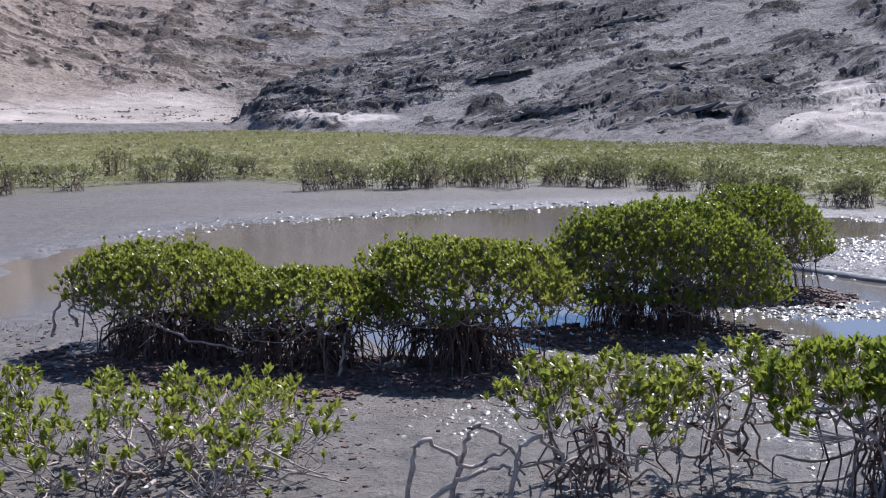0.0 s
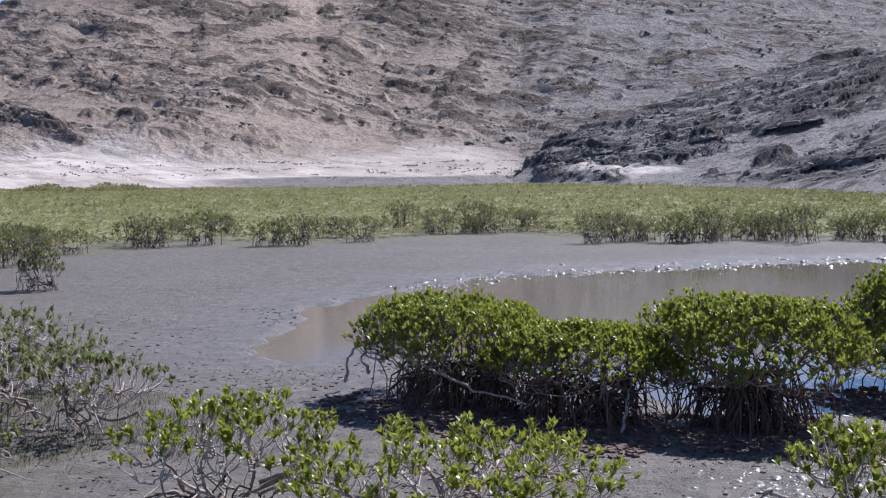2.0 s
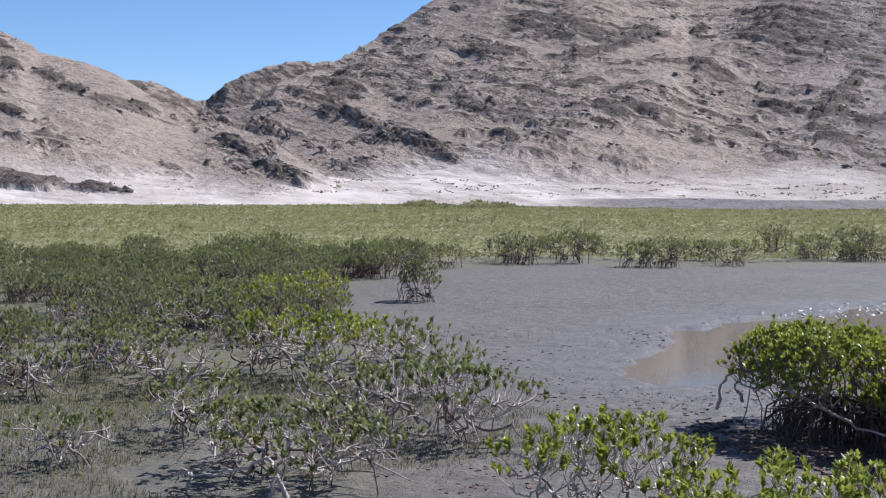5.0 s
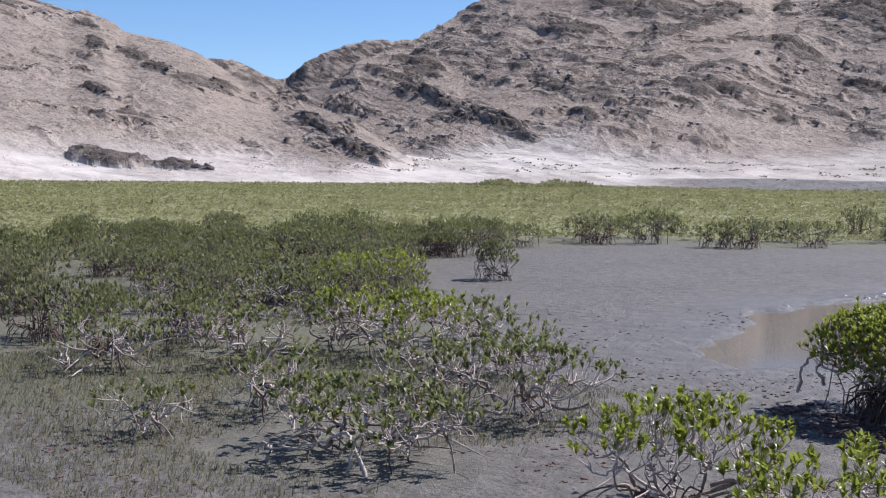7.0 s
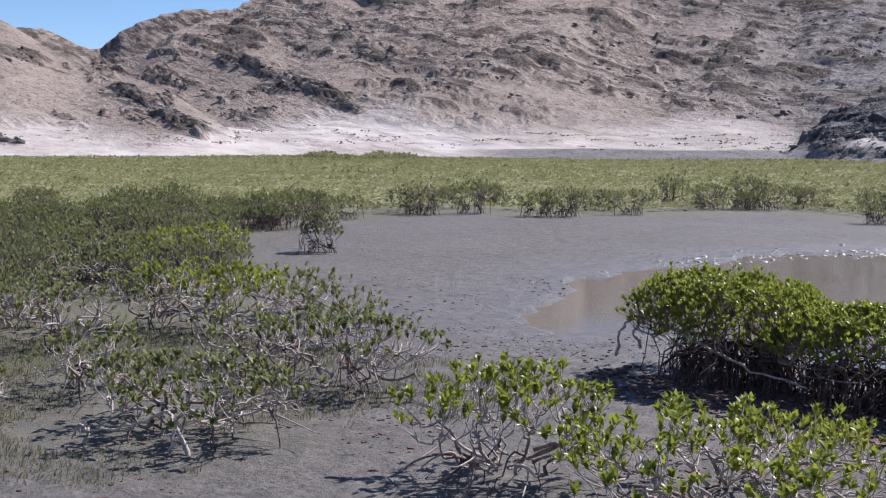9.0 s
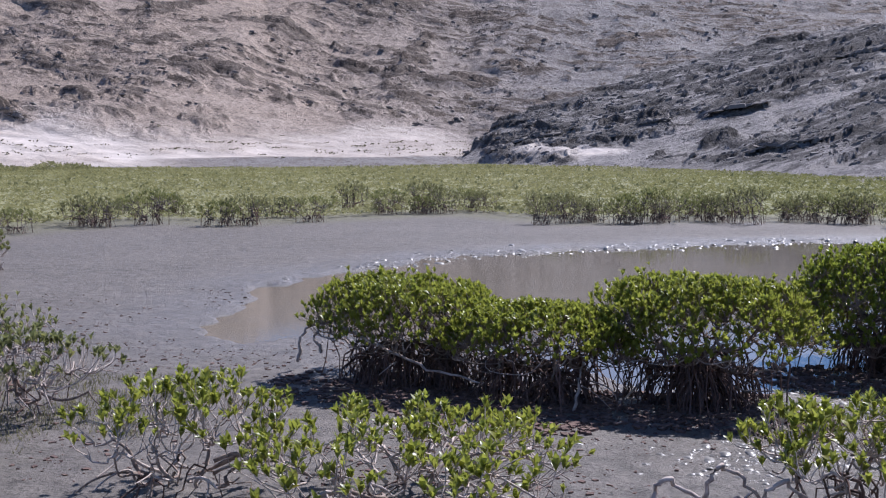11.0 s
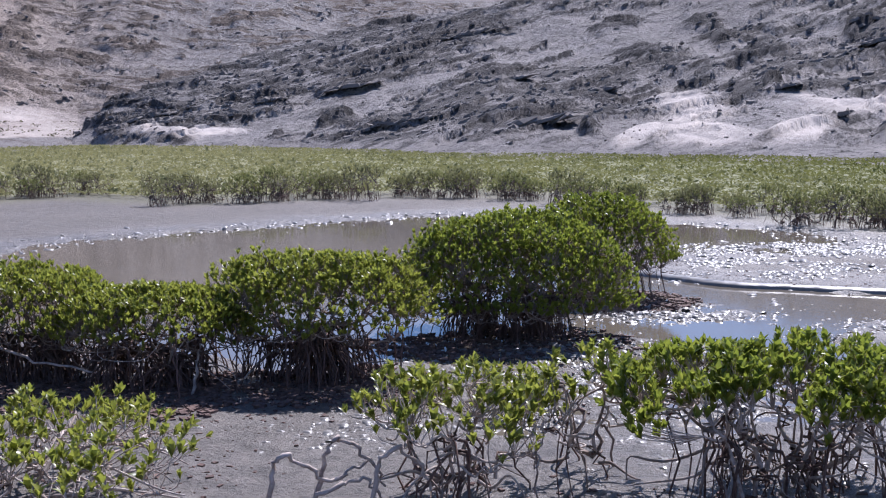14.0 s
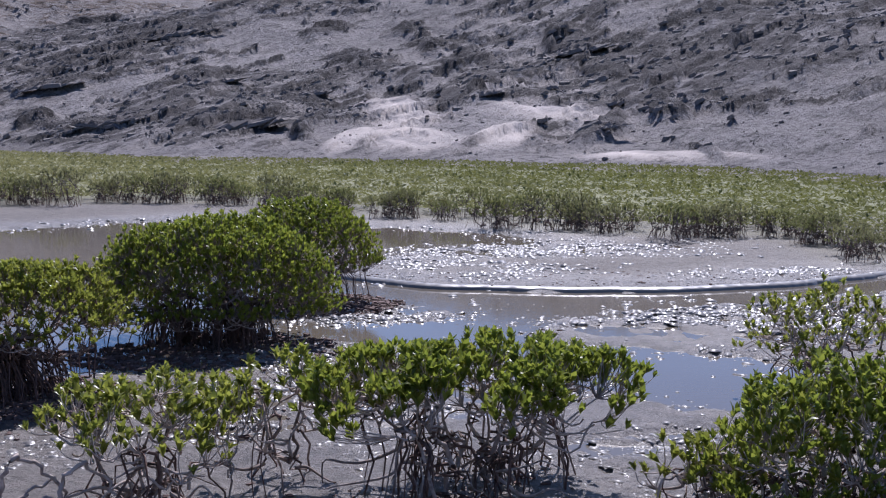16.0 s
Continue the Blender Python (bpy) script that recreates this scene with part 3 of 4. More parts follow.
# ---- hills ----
# dark crags, and pale ground with sunlit crests painted in: turn, elevation, half length, half thickness in degrees,
# dip to the right
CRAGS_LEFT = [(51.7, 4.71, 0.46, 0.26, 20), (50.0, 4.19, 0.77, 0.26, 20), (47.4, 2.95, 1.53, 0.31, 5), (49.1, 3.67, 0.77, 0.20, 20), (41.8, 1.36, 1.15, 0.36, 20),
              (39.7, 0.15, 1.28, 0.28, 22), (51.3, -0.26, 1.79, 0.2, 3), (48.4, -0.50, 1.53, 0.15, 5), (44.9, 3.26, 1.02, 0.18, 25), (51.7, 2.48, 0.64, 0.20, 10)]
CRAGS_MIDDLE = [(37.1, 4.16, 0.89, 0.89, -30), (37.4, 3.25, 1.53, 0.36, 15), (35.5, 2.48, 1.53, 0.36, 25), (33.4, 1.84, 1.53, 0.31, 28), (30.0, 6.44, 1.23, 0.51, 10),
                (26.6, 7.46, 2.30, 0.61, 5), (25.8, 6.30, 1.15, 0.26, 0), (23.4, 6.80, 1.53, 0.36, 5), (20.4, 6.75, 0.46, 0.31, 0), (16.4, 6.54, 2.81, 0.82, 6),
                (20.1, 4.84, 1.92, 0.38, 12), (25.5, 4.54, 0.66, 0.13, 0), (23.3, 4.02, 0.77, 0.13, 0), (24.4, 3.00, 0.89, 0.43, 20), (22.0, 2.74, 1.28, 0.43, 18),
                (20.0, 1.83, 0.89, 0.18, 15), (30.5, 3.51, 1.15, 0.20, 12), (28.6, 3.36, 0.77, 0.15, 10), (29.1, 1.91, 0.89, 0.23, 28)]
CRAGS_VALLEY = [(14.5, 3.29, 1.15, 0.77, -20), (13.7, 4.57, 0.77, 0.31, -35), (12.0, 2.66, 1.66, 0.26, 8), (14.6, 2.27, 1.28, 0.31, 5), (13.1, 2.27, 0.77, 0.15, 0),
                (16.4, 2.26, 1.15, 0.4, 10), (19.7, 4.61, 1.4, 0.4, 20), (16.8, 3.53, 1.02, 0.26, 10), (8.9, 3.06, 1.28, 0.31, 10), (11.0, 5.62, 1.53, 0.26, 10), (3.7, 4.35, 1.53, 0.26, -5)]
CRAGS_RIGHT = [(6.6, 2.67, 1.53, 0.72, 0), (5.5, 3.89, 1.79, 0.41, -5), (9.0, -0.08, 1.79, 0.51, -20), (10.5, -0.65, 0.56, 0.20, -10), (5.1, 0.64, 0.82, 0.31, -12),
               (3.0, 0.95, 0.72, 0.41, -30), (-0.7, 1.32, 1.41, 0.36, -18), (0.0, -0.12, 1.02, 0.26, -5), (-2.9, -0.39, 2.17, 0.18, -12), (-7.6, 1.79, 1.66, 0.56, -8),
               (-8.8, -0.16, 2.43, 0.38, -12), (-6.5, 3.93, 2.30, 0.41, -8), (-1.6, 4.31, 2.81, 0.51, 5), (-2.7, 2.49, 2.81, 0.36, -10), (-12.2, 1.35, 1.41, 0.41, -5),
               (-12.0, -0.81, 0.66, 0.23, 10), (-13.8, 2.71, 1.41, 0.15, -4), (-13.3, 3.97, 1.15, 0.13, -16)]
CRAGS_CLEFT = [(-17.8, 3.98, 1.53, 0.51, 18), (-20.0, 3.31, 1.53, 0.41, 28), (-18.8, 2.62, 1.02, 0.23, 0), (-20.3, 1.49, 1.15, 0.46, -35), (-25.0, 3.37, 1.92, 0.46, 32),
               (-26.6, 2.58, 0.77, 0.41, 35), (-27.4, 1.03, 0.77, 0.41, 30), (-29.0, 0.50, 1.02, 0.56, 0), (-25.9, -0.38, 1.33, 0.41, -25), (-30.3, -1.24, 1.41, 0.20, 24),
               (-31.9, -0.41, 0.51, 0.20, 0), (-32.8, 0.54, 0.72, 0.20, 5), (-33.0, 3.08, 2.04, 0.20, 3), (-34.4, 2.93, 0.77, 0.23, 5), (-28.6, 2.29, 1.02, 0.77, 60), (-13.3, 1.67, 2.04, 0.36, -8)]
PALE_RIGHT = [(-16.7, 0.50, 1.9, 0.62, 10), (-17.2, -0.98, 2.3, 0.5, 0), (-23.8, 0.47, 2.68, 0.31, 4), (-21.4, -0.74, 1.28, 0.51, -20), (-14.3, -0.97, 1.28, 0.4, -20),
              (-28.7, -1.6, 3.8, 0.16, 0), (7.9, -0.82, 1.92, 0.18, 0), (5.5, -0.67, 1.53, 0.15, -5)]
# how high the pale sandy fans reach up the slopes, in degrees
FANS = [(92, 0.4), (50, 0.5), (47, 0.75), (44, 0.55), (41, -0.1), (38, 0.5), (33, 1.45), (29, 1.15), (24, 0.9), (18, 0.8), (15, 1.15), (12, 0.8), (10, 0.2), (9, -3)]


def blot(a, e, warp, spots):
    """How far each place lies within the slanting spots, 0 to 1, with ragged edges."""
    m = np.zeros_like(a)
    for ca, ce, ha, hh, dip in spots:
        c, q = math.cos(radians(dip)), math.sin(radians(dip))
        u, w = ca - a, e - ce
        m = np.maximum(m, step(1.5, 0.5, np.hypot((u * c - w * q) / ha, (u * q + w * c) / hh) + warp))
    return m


def hill(name, label, material, az0, az1, fine, ns, foot, crest, sky_line, seed, rocky, tilt, relief, fans, crags=(), pale=(), greyer=None):
    """One hill: its foot and crest as distances, its sky line as degrees, over the turn from the middle of the flat."""
    lo, hi = max(az0, -42), min(az1, 56)
    az = np.concatenate([np.arange(az0, lo, 1.2), np.arange(lo, hi, fine), np.arange(hi, az1 + 0.6, 1.2)])
    s = np.concatenate([np.linspace(-0.03, 1.0, ns), np.linspace(1.03, 1.5, 8)])
    a, s = np.meshgrid(az, s, indexing="ij")
    d0, d1, el = table(a, foot), table(a, crest), table(a, sky_line)
    top = np.maximum(4 + d1 * np.tan(np.radians(el)), 0.2)
    d = d0 + (d1 - d0) * s
    x, y = -np.sin(np.radians(a)) * d, np.cos(np.radians(a)) * d
    c = np.clip(s, 0, 1)
    rise = np.where(s <= 1, 0.14 * c + 0.86 * c**1.4, 1 - 2.2 * (s - 1))
    z = top * rise
    ux = x * math.cos(tilt) + 1.5 * z * math.sin(tilt)
    uz = -x * math.sin(tilt) + 1.5 * z * math.cos(tilt) + 0.25 * y
    e = np.degrees(np.arctan2(z - 4, d))
    sandy = step(0.45, -1.0, e - table(a, FANS) + 1.0 * (fbm(x * 0.02, y * 0.02, 3, seed=seed + 90) - 0.5)) if fans else 0 * a
    body = np.clip(s * 6, 0, 1) * np.clip((1.02 - s) * 9, 0.12, 1) * (1 - 0.86 * sandy)
    gully = ridged(x * 0.014 + 0.006 * z, y * 0.006, 4, 0.5, seed)
    z = z + (gully - 0.62) * relief * 5.5 * body * np.clip(top / 40, 0.2, 1.3)
    # grey soil tint; on hill_middle it also stands in for the slope's shade
    grey = step(greyer[0], greyer[1], a) if greyer else 0 * a
    if fans:
        grey = np.maximum(grey, step(31, 21, a) * step(-0.66, -0.8, e + 0.2 * (fbm(x * 0.08, y * 0.08, 3, seed=seed + 92) - 0.5)))
    mask = fbm(ux * 0.018, uz * 0.05, 3, 0.55, seed + 20)
    edge = ridged(ux * 0.06, uz * 0.22, 5, 0.65, seed + 40)
    bias = 0.05 * (step(-9, -18, a) * step(-31, -26, a) - step(-12, -4, a) * step(12, 6, a) - step(-27, -32, a)) - 0.03 * step(7, 11, a) * step(26, 22, a) * step(1.5, 3, e)
    loose = 0.85 * step(rocky + bias, rocky + bias + 0.07, mask * 0.5 + edge * 0.55 + 0.1 * (c - 0.4))
    warp = 2.4 * (fbm(ux * 0.05, uz * 0.3, 5, 0.65, seed + 21) - 0.5)
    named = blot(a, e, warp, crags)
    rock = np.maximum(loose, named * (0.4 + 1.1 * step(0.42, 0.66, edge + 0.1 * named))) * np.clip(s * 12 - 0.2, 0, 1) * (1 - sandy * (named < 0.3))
    ledge = 1 - np.mod(uz * 0.11 + 2.2 * fbm(ux * 0.035, uz * 0.05, 4, 0.6, seed + 60), 1.0)
    z = z + rock * relief * (0.1 + 0.55 * ledge + 0.5 * ridged(ux * 0.2, uz * 0.4, 3, 0.6, seed + 65))
    z = z + (ridged(x * 0.07, y * 0.05 + z * 0.06, 5, 0.6, seed + 80) - 0.6) * relief * 0.85 * body
    streak = fbm(a * 0.35 + 0.5 * e, e * 3.0 - 0.25 * a, 4, 0.6, seed + 99)
    # fans are painted paler to the left, where the slopes face the sun
    dust_and_light = np.clip(0.2 + 1.15 * streak, 0, 1) * sandy * (0.68 + 0.32 * step(13, 30, a)) * (1 - np.clip(rock, 0, 1)) * (1 - step(0.3, 0.8, grey))
    # pale ground, and sunlit crests put into the colour as bright spots
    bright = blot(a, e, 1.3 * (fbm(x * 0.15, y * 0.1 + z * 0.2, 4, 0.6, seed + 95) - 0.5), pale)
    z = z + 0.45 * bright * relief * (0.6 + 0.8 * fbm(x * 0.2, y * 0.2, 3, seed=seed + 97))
    dust_and_light = np.maximum(dust_and_light, (0.45 + 0.6 * fbm(x * 0.3, z * 0.8, 3, seed=seed + 98)) * bright * (1 - 0.8 * np.clip(named, 0, 1)))
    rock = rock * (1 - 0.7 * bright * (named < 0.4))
    v = np.stack([x, y, z - 0.6 * (s < 0)], -1).reshape(-1, 3)
    naz, n = a.shape
    i, j = np.meshgrid(np.arange(naz - 1), np.arange(n - 1), indexing="ij")
    f = np.stack([i * n + j, i * n + j + 1, (i + 1) * n + j + 1, (i + 1) * n + j], -1).reshape(-1, 4)
    me = quick_mesh(name, v, f, material)
    layer(me, "rock", rock), layer(me, "grey", grey), layer(me, "sand_and_light", dust_and_light), layer(me, "along", ux), layer(me, "across", uz)
    tagged(new(name, me), label, "hill", kind="structure")
    return v, s.ravel(), rock.ravel(), a.ravel(), e.ravel()


SLOPES = []
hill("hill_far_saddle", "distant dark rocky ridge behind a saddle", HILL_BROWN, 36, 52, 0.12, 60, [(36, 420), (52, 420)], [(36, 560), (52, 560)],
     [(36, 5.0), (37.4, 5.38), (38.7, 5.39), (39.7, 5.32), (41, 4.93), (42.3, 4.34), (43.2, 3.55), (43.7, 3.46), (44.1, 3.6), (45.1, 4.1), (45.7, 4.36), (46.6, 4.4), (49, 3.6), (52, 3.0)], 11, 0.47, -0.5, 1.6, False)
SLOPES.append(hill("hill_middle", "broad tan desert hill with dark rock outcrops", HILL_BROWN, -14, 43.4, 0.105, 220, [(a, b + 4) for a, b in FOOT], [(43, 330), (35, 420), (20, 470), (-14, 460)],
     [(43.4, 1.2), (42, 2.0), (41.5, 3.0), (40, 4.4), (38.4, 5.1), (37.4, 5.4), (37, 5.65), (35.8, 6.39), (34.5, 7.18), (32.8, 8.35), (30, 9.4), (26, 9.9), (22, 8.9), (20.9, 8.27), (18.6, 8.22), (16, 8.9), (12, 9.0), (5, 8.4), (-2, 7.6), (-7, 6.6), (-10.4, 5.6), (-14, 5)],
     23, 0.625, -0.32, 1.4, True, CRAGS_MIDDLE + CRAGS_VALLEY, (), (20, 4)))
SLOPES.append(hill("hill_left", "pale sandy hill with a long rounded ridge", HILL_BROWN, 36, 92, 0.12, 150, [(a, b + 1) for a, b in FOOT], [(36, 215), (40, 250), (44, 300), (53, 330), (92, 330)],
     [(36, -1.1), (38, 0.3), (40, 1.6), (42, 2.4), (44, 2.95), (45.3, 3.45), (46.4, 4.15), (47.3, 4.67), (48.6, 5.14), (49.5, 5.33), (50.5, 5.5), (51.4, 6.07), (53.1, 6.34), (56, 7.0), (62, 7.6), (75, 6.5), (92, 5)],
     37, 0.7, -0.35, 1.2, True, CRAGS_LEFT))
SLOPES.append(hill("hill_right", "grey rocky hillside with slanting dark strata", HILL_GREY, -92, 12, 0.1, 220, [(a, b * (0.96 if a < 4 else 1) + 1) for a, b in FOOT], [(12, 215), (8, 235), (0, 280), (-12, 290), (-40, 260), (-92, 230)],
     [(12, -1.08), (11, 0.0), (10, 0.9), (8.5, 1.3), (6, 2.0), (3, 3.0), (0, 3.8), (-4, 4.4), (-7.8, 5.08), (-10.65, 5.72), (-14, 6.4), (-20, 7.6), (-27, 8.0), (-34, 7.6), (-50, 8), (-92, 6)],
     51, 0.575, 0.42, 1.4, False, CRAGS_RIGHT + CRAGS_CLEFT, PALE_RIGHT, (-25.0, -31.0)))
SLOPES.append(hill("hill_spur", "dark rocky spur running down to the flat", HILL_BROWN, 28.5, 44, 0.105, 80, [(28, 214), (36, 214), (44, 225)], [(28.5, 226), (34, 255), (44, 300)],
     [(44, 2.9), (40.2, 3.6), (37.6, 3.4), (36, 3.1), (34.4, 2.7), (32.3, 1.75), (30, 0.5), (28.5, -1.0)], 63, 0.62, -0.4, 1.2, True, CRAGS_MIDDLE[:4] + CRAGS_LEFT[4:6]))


def scatter():
    """Beds of broken rock on the slopes and dry scrub on the sandy fans below them."""
    r = np.random.default_rng(31)
    stones, scrub = Pile(), Pile()
    crags = [crag(r) for _ in range(14)]
    for (v, s_, rock, a, e), many, dip in zip(SLOPES, (3600, 500, 4200, 400), (-14, -16, 19, -20)):
        seen = (a > -40) & (a < 56)
        at = r.choice(np.flatnonzero(seen & (s_ > 0.03) & (s_ < 0.97) & (rock > 0.5)), many)
        loose = r.choice(np.flatnonzero(seen & (s_ > 0.03) & (s_ < 0.95) & ((e > 0.8) | (a < 9))), many // 3)
        for n, i in enumerate(np.concatenate([at, loose])):
            ln = (0.16 + 0.95 * r.random() ** 3) * (1.0 if n < many else 0.38)
            p, sides = crags[int(r.integers(0, 14))]
            p = p * [ln, 0.15 + 0.4 * ln, 0.1 + 0.3 * ln]
            t, q = math.radians(a[i]) + r.normal(0, 0.3), math.radians(dip + r.normal(0, 9))
            p = p @ np.array([[math.cos(q), 0, math.sin(q)], [0, 1, 0], [-math.sin(q), 0, math.cos(q)]])
            p = p @ np.array([[math.cos(t), math.sin(t), 0], [-math.sin(t), math.cos(t), 0], [0, 0, 1]])
            stones.add(p + v[i] + r.normal(0, 0.3, 3) * [1, 1, 0], sides)
    # scrub in loose rows along the old shore lines of the fans, and a few bushes higher up
    for (v, s_, rock, a, e), many in zip(SLOPES[:2], (250, 40)):
        rows = np.exp(-((np.mod(e + 0.012 * a + 0.05 * np.sin(a * 1.7), 0.2) - 0.1) / 0.03) ** 2)
        odds = np.where((a < 56) & (a > 9.5) & (s_ > 0), np.where(e < 0.0, (0.08 + rows) * step(-0.85, -0.6, e) * step(0.4, 0.6, fbm(a * 0.9, e * 5, 3, seed=88)), 0.008 * step(3, 0, e)), 0)
        for i in r.choice(len(a), many, p=odds / odds.sum()):
            src = TUFTS[int(r.integers(0, 3))]
            big = 0.9 + 2.0 * r.random() ** 2
            for k in range(6):
                scrub.add(src[0] * big * r.uniform(0.8, 1.3) * [1.7, 1.2, 0.55] + v[i] + r.normal(0, 0.14 * big, 3) * [2.0, 1.3, 0.3] + [0, 0, 0.1], src[1])
    tagged(new("rock_ledges", stones.mesh("rock_ledges", STONE, False)), "dark broken rock ledges and boulders on the slopes", "rocks", kind="stuff")
    tagged(new("desert_scrub", scrub.mesh("desert_scrub", SCRUB)), "dry low desert scrub on sandy ground", "scrub", kind="stuff")


def crag(r):
    """A six-sided angular rock, flat-faced, about one unit wide."""
    th = np.arange(6) * np.pi / 3 + r.uniform(-0.25, 0.25, 6)
    rings = [np.stack([np.cos(th) * q, np.sin(th) * q, np.full(6, h) + r.uniform(-0.22, 0.22, 6)], 1) * r.uniform(0.7, 1.15, (6, 1)) for q, h in ((1.0, -0.7), (0.75, 0.5))]
    tip = np.mean(rings[-1], 0) + r.normal(0, 0.15, 3) + np.zeros((6, 3)) + np.stack([np.cos(th), np.sin(th), 0 * th], 1) * 0.03
    i, j = np.meshgrid(np.arange(2), np.arange(6), indexing="ij")
    f = np.stack([i * 6 + j, i * 6 + (j + 1) % 6, (i + 1) * 6 + (j + 1) % 6, (i + 1) * 6 + j], -1).reshape(-1, 4)
    return np.concatenate([*rings, tip]), f


def outcrop(turn, far, z, wide, high, seed, dip=19):
    """A dark angular outcrop of stacked slabs."""
    r = np.random.default_rng(seed)
    base = new("rock_outcrop")
    t = radians(turn)
    base.location = (-math.sin(t) * far, math.cos(t) * far, z)
    base.rotation_euler = (0, 0, t)
    tagged(base, "dark angular rock outcrop on the grey slope", "rock", "rock outcrops")
    for k in range(30):
        u = r.uniform(-1, 1)
        ln = wide * r.uniform(0.12, 0.32)
        hh = 0.5 * high * (1 - 0.75 * abs(u)) * r.uniform(0.3, 0.6)
        p, sides = crag(r)
        p = p * [ln * 0.8, high * 0.35, hh * 0.75]
        q = math.radians(dip + r.normal(0, 10))
        p = p @ np.array([[math.cos(q), 0, math.sin(q)], [0, 1, 0], [-math.sin(q), 0, math.cos(q)]])
        p = p + [u * wide * 0.5, r.uniform(-0.5, 0.8) * high, hh * 0.5 + math.tan(math.radians(dip)) * u * wide * 0.25]
        child("slab", quick_mesh("slab", p, sides, STONE, False), base)


def slope_height(turn, far):
    best = 0.0
    for v, s_, rock, a, e in SLOPES:
        d = np.hypot(v[:, 0], v[:, 1])
        i = int(np.argmin((a - turn) ** 2 * 9 + (d - far) ** 2))
        if abs(a[i] - turn) < 0.5 and abs(d[i] - far) < 2.5:
            best = max(best, float(v[i, 2]))
    return best


scatter()
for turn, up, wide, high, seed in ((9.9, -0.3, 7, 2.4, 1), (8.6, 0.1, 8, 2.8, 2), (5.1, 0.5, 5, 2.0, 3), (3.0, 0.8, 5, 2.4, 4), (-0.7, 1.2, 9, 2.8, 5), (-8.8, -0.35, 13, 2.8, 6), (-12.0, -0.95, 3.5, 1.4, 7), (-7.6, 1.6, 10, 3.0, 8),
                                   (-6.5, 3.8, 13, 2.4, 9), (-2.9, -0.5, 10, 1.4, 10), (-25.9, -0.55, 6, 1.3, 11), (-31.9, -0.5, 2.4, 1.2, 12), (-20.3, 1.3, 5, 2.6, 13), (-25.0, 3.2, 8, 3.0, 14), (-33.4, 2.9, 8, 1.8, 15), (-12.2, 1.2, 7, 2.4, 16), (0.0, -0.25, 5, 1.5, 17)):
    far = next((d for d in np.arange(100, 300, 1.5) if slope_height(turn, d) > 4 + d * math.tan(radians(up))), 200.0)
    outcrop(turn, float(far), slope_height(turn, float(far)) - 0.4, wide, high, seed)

# ---- mangroves ----
GREEN = "glossy green mangrove on arching prop roots in wet mud"
SPARSE = "low open mangrove shrub with pale crooked branches on mud"
BIG = [
    # x, y, rx, ry, h, low, clusters, stems, roots, seed, material, turn, root height, root reach
    (-4.9, 19.2, 1.82, 1.3, 1.72, 0.95, 2200, 14, 330, 101, LEAF, -25, 0.72, 0.62),
    (-2.75, 18.3, 1.7, 1.2, 1.42, 0.86, 1500, 12, 280, 102, LEAF, -15, 0.7, 0.6),
    (-0.25, 18.4, 1.8, 1.3, 1.92, 1.02, 2300, 13, 330, 103, LEAF, 0, 0.9, 0.6),
    (3.22, 22.1, 2.3, 1.7, 2.2, 0.7, 4700, 16, 340, 104, LEAF_DEEP, -8, 0.9, 0.5),
    (5.9, 26.6, 1.75, 1.4, 2.1, 0.95, 2200, 10, 160, 105, LEAF_DEEP, -12, 0.9, 0.5),
]
# bleached limbs that arch out of the clump, as lines in the plan
BARE_LINES = {
    101: [[(-7.03, 19.60, 0.19), (-6.96, 19.60, 0.57), (-6.84, 19.60, 0.81), (-6.55, 19.50, 0.86), (-6.34, 19.40, 0.74), (-6.09, 19.30, 0.65), (-5.84, 19.20, 0.52)],
          [(-6.49, 19.30, 0.41), (-6.65, 19.40, 0.65), (-6.52, 19.40, 0.86), (-6.15, 19.30, 1.04), (-5.70, 19.20, 1.10)],
          [(-6.0, 18.7, 0.98), (-5.2, 18.3, 0.75), (-4.3, 17.9, 0.47), (-3.4, 17.7, 0.33)]],
    103: [[(-2.0, 17.3, -0.05), (-1.95, 17.4, 0.4), (-1.9, 17.6, 0.75)]],
    201: [[(-0.61, 11.40, 0.17), (-0.55, 11.40, 0.67), (-0.46, 11.40, 0.80), (-0.24, 11.50, 0.66), (-0.02, 11.60, 0.44), (0.20, 11.70, 0.51), (0.40, 11.90, 0.59)],
          [(-0.19, 11.60, 0.13), (-0.07, 11.60, 0.62), (0.02, 11.60, 0.89), (0.21, 11.70, 0.82), (0.40, 11.80, 0.56), (0.54, 11.90, 0.30)],
          [(-0.40, 11.30, 0.20), (-0.18, 11.35, 0.37), (0.06, 11.40, 0.47), (0.33, 11.50, 0.53), (0.48, 11.60, 0.28)],
          [(0.39, 11.50, 0.14), (0.45, 11.50, 0.65), (0.63, 11.50, 0.82), (0.86, 11.60, 0.63), (0.97, 11.60, 0.34)]],
    210: [[(-9.90, 11.30, -0.60), (-9.77, 11.30, 0.06), (-9.77, 11.40, 0.47), (-9.66, 11.50, 0.59), (-9.39, 11.60, 0.48), (-9.03, 11.70, 0.68), (-8.91, 11.90, 0.76)],
          [(-9.58, 11.40, -0.00), (-9.74, 11.40, 0.36), (-9.97, 11.50, 0.55), (-10.30, 11.40, 0.36), (-10.68, 11.30, 0.28), (-11.02, 11.20, 0.20)],
          [(-11.22, 11.20, -0.12), (-10.95, 11.20, 0.25), (-11.16, 11.20, 0.29), (-11.29, 11.20, 0.09)]],
}


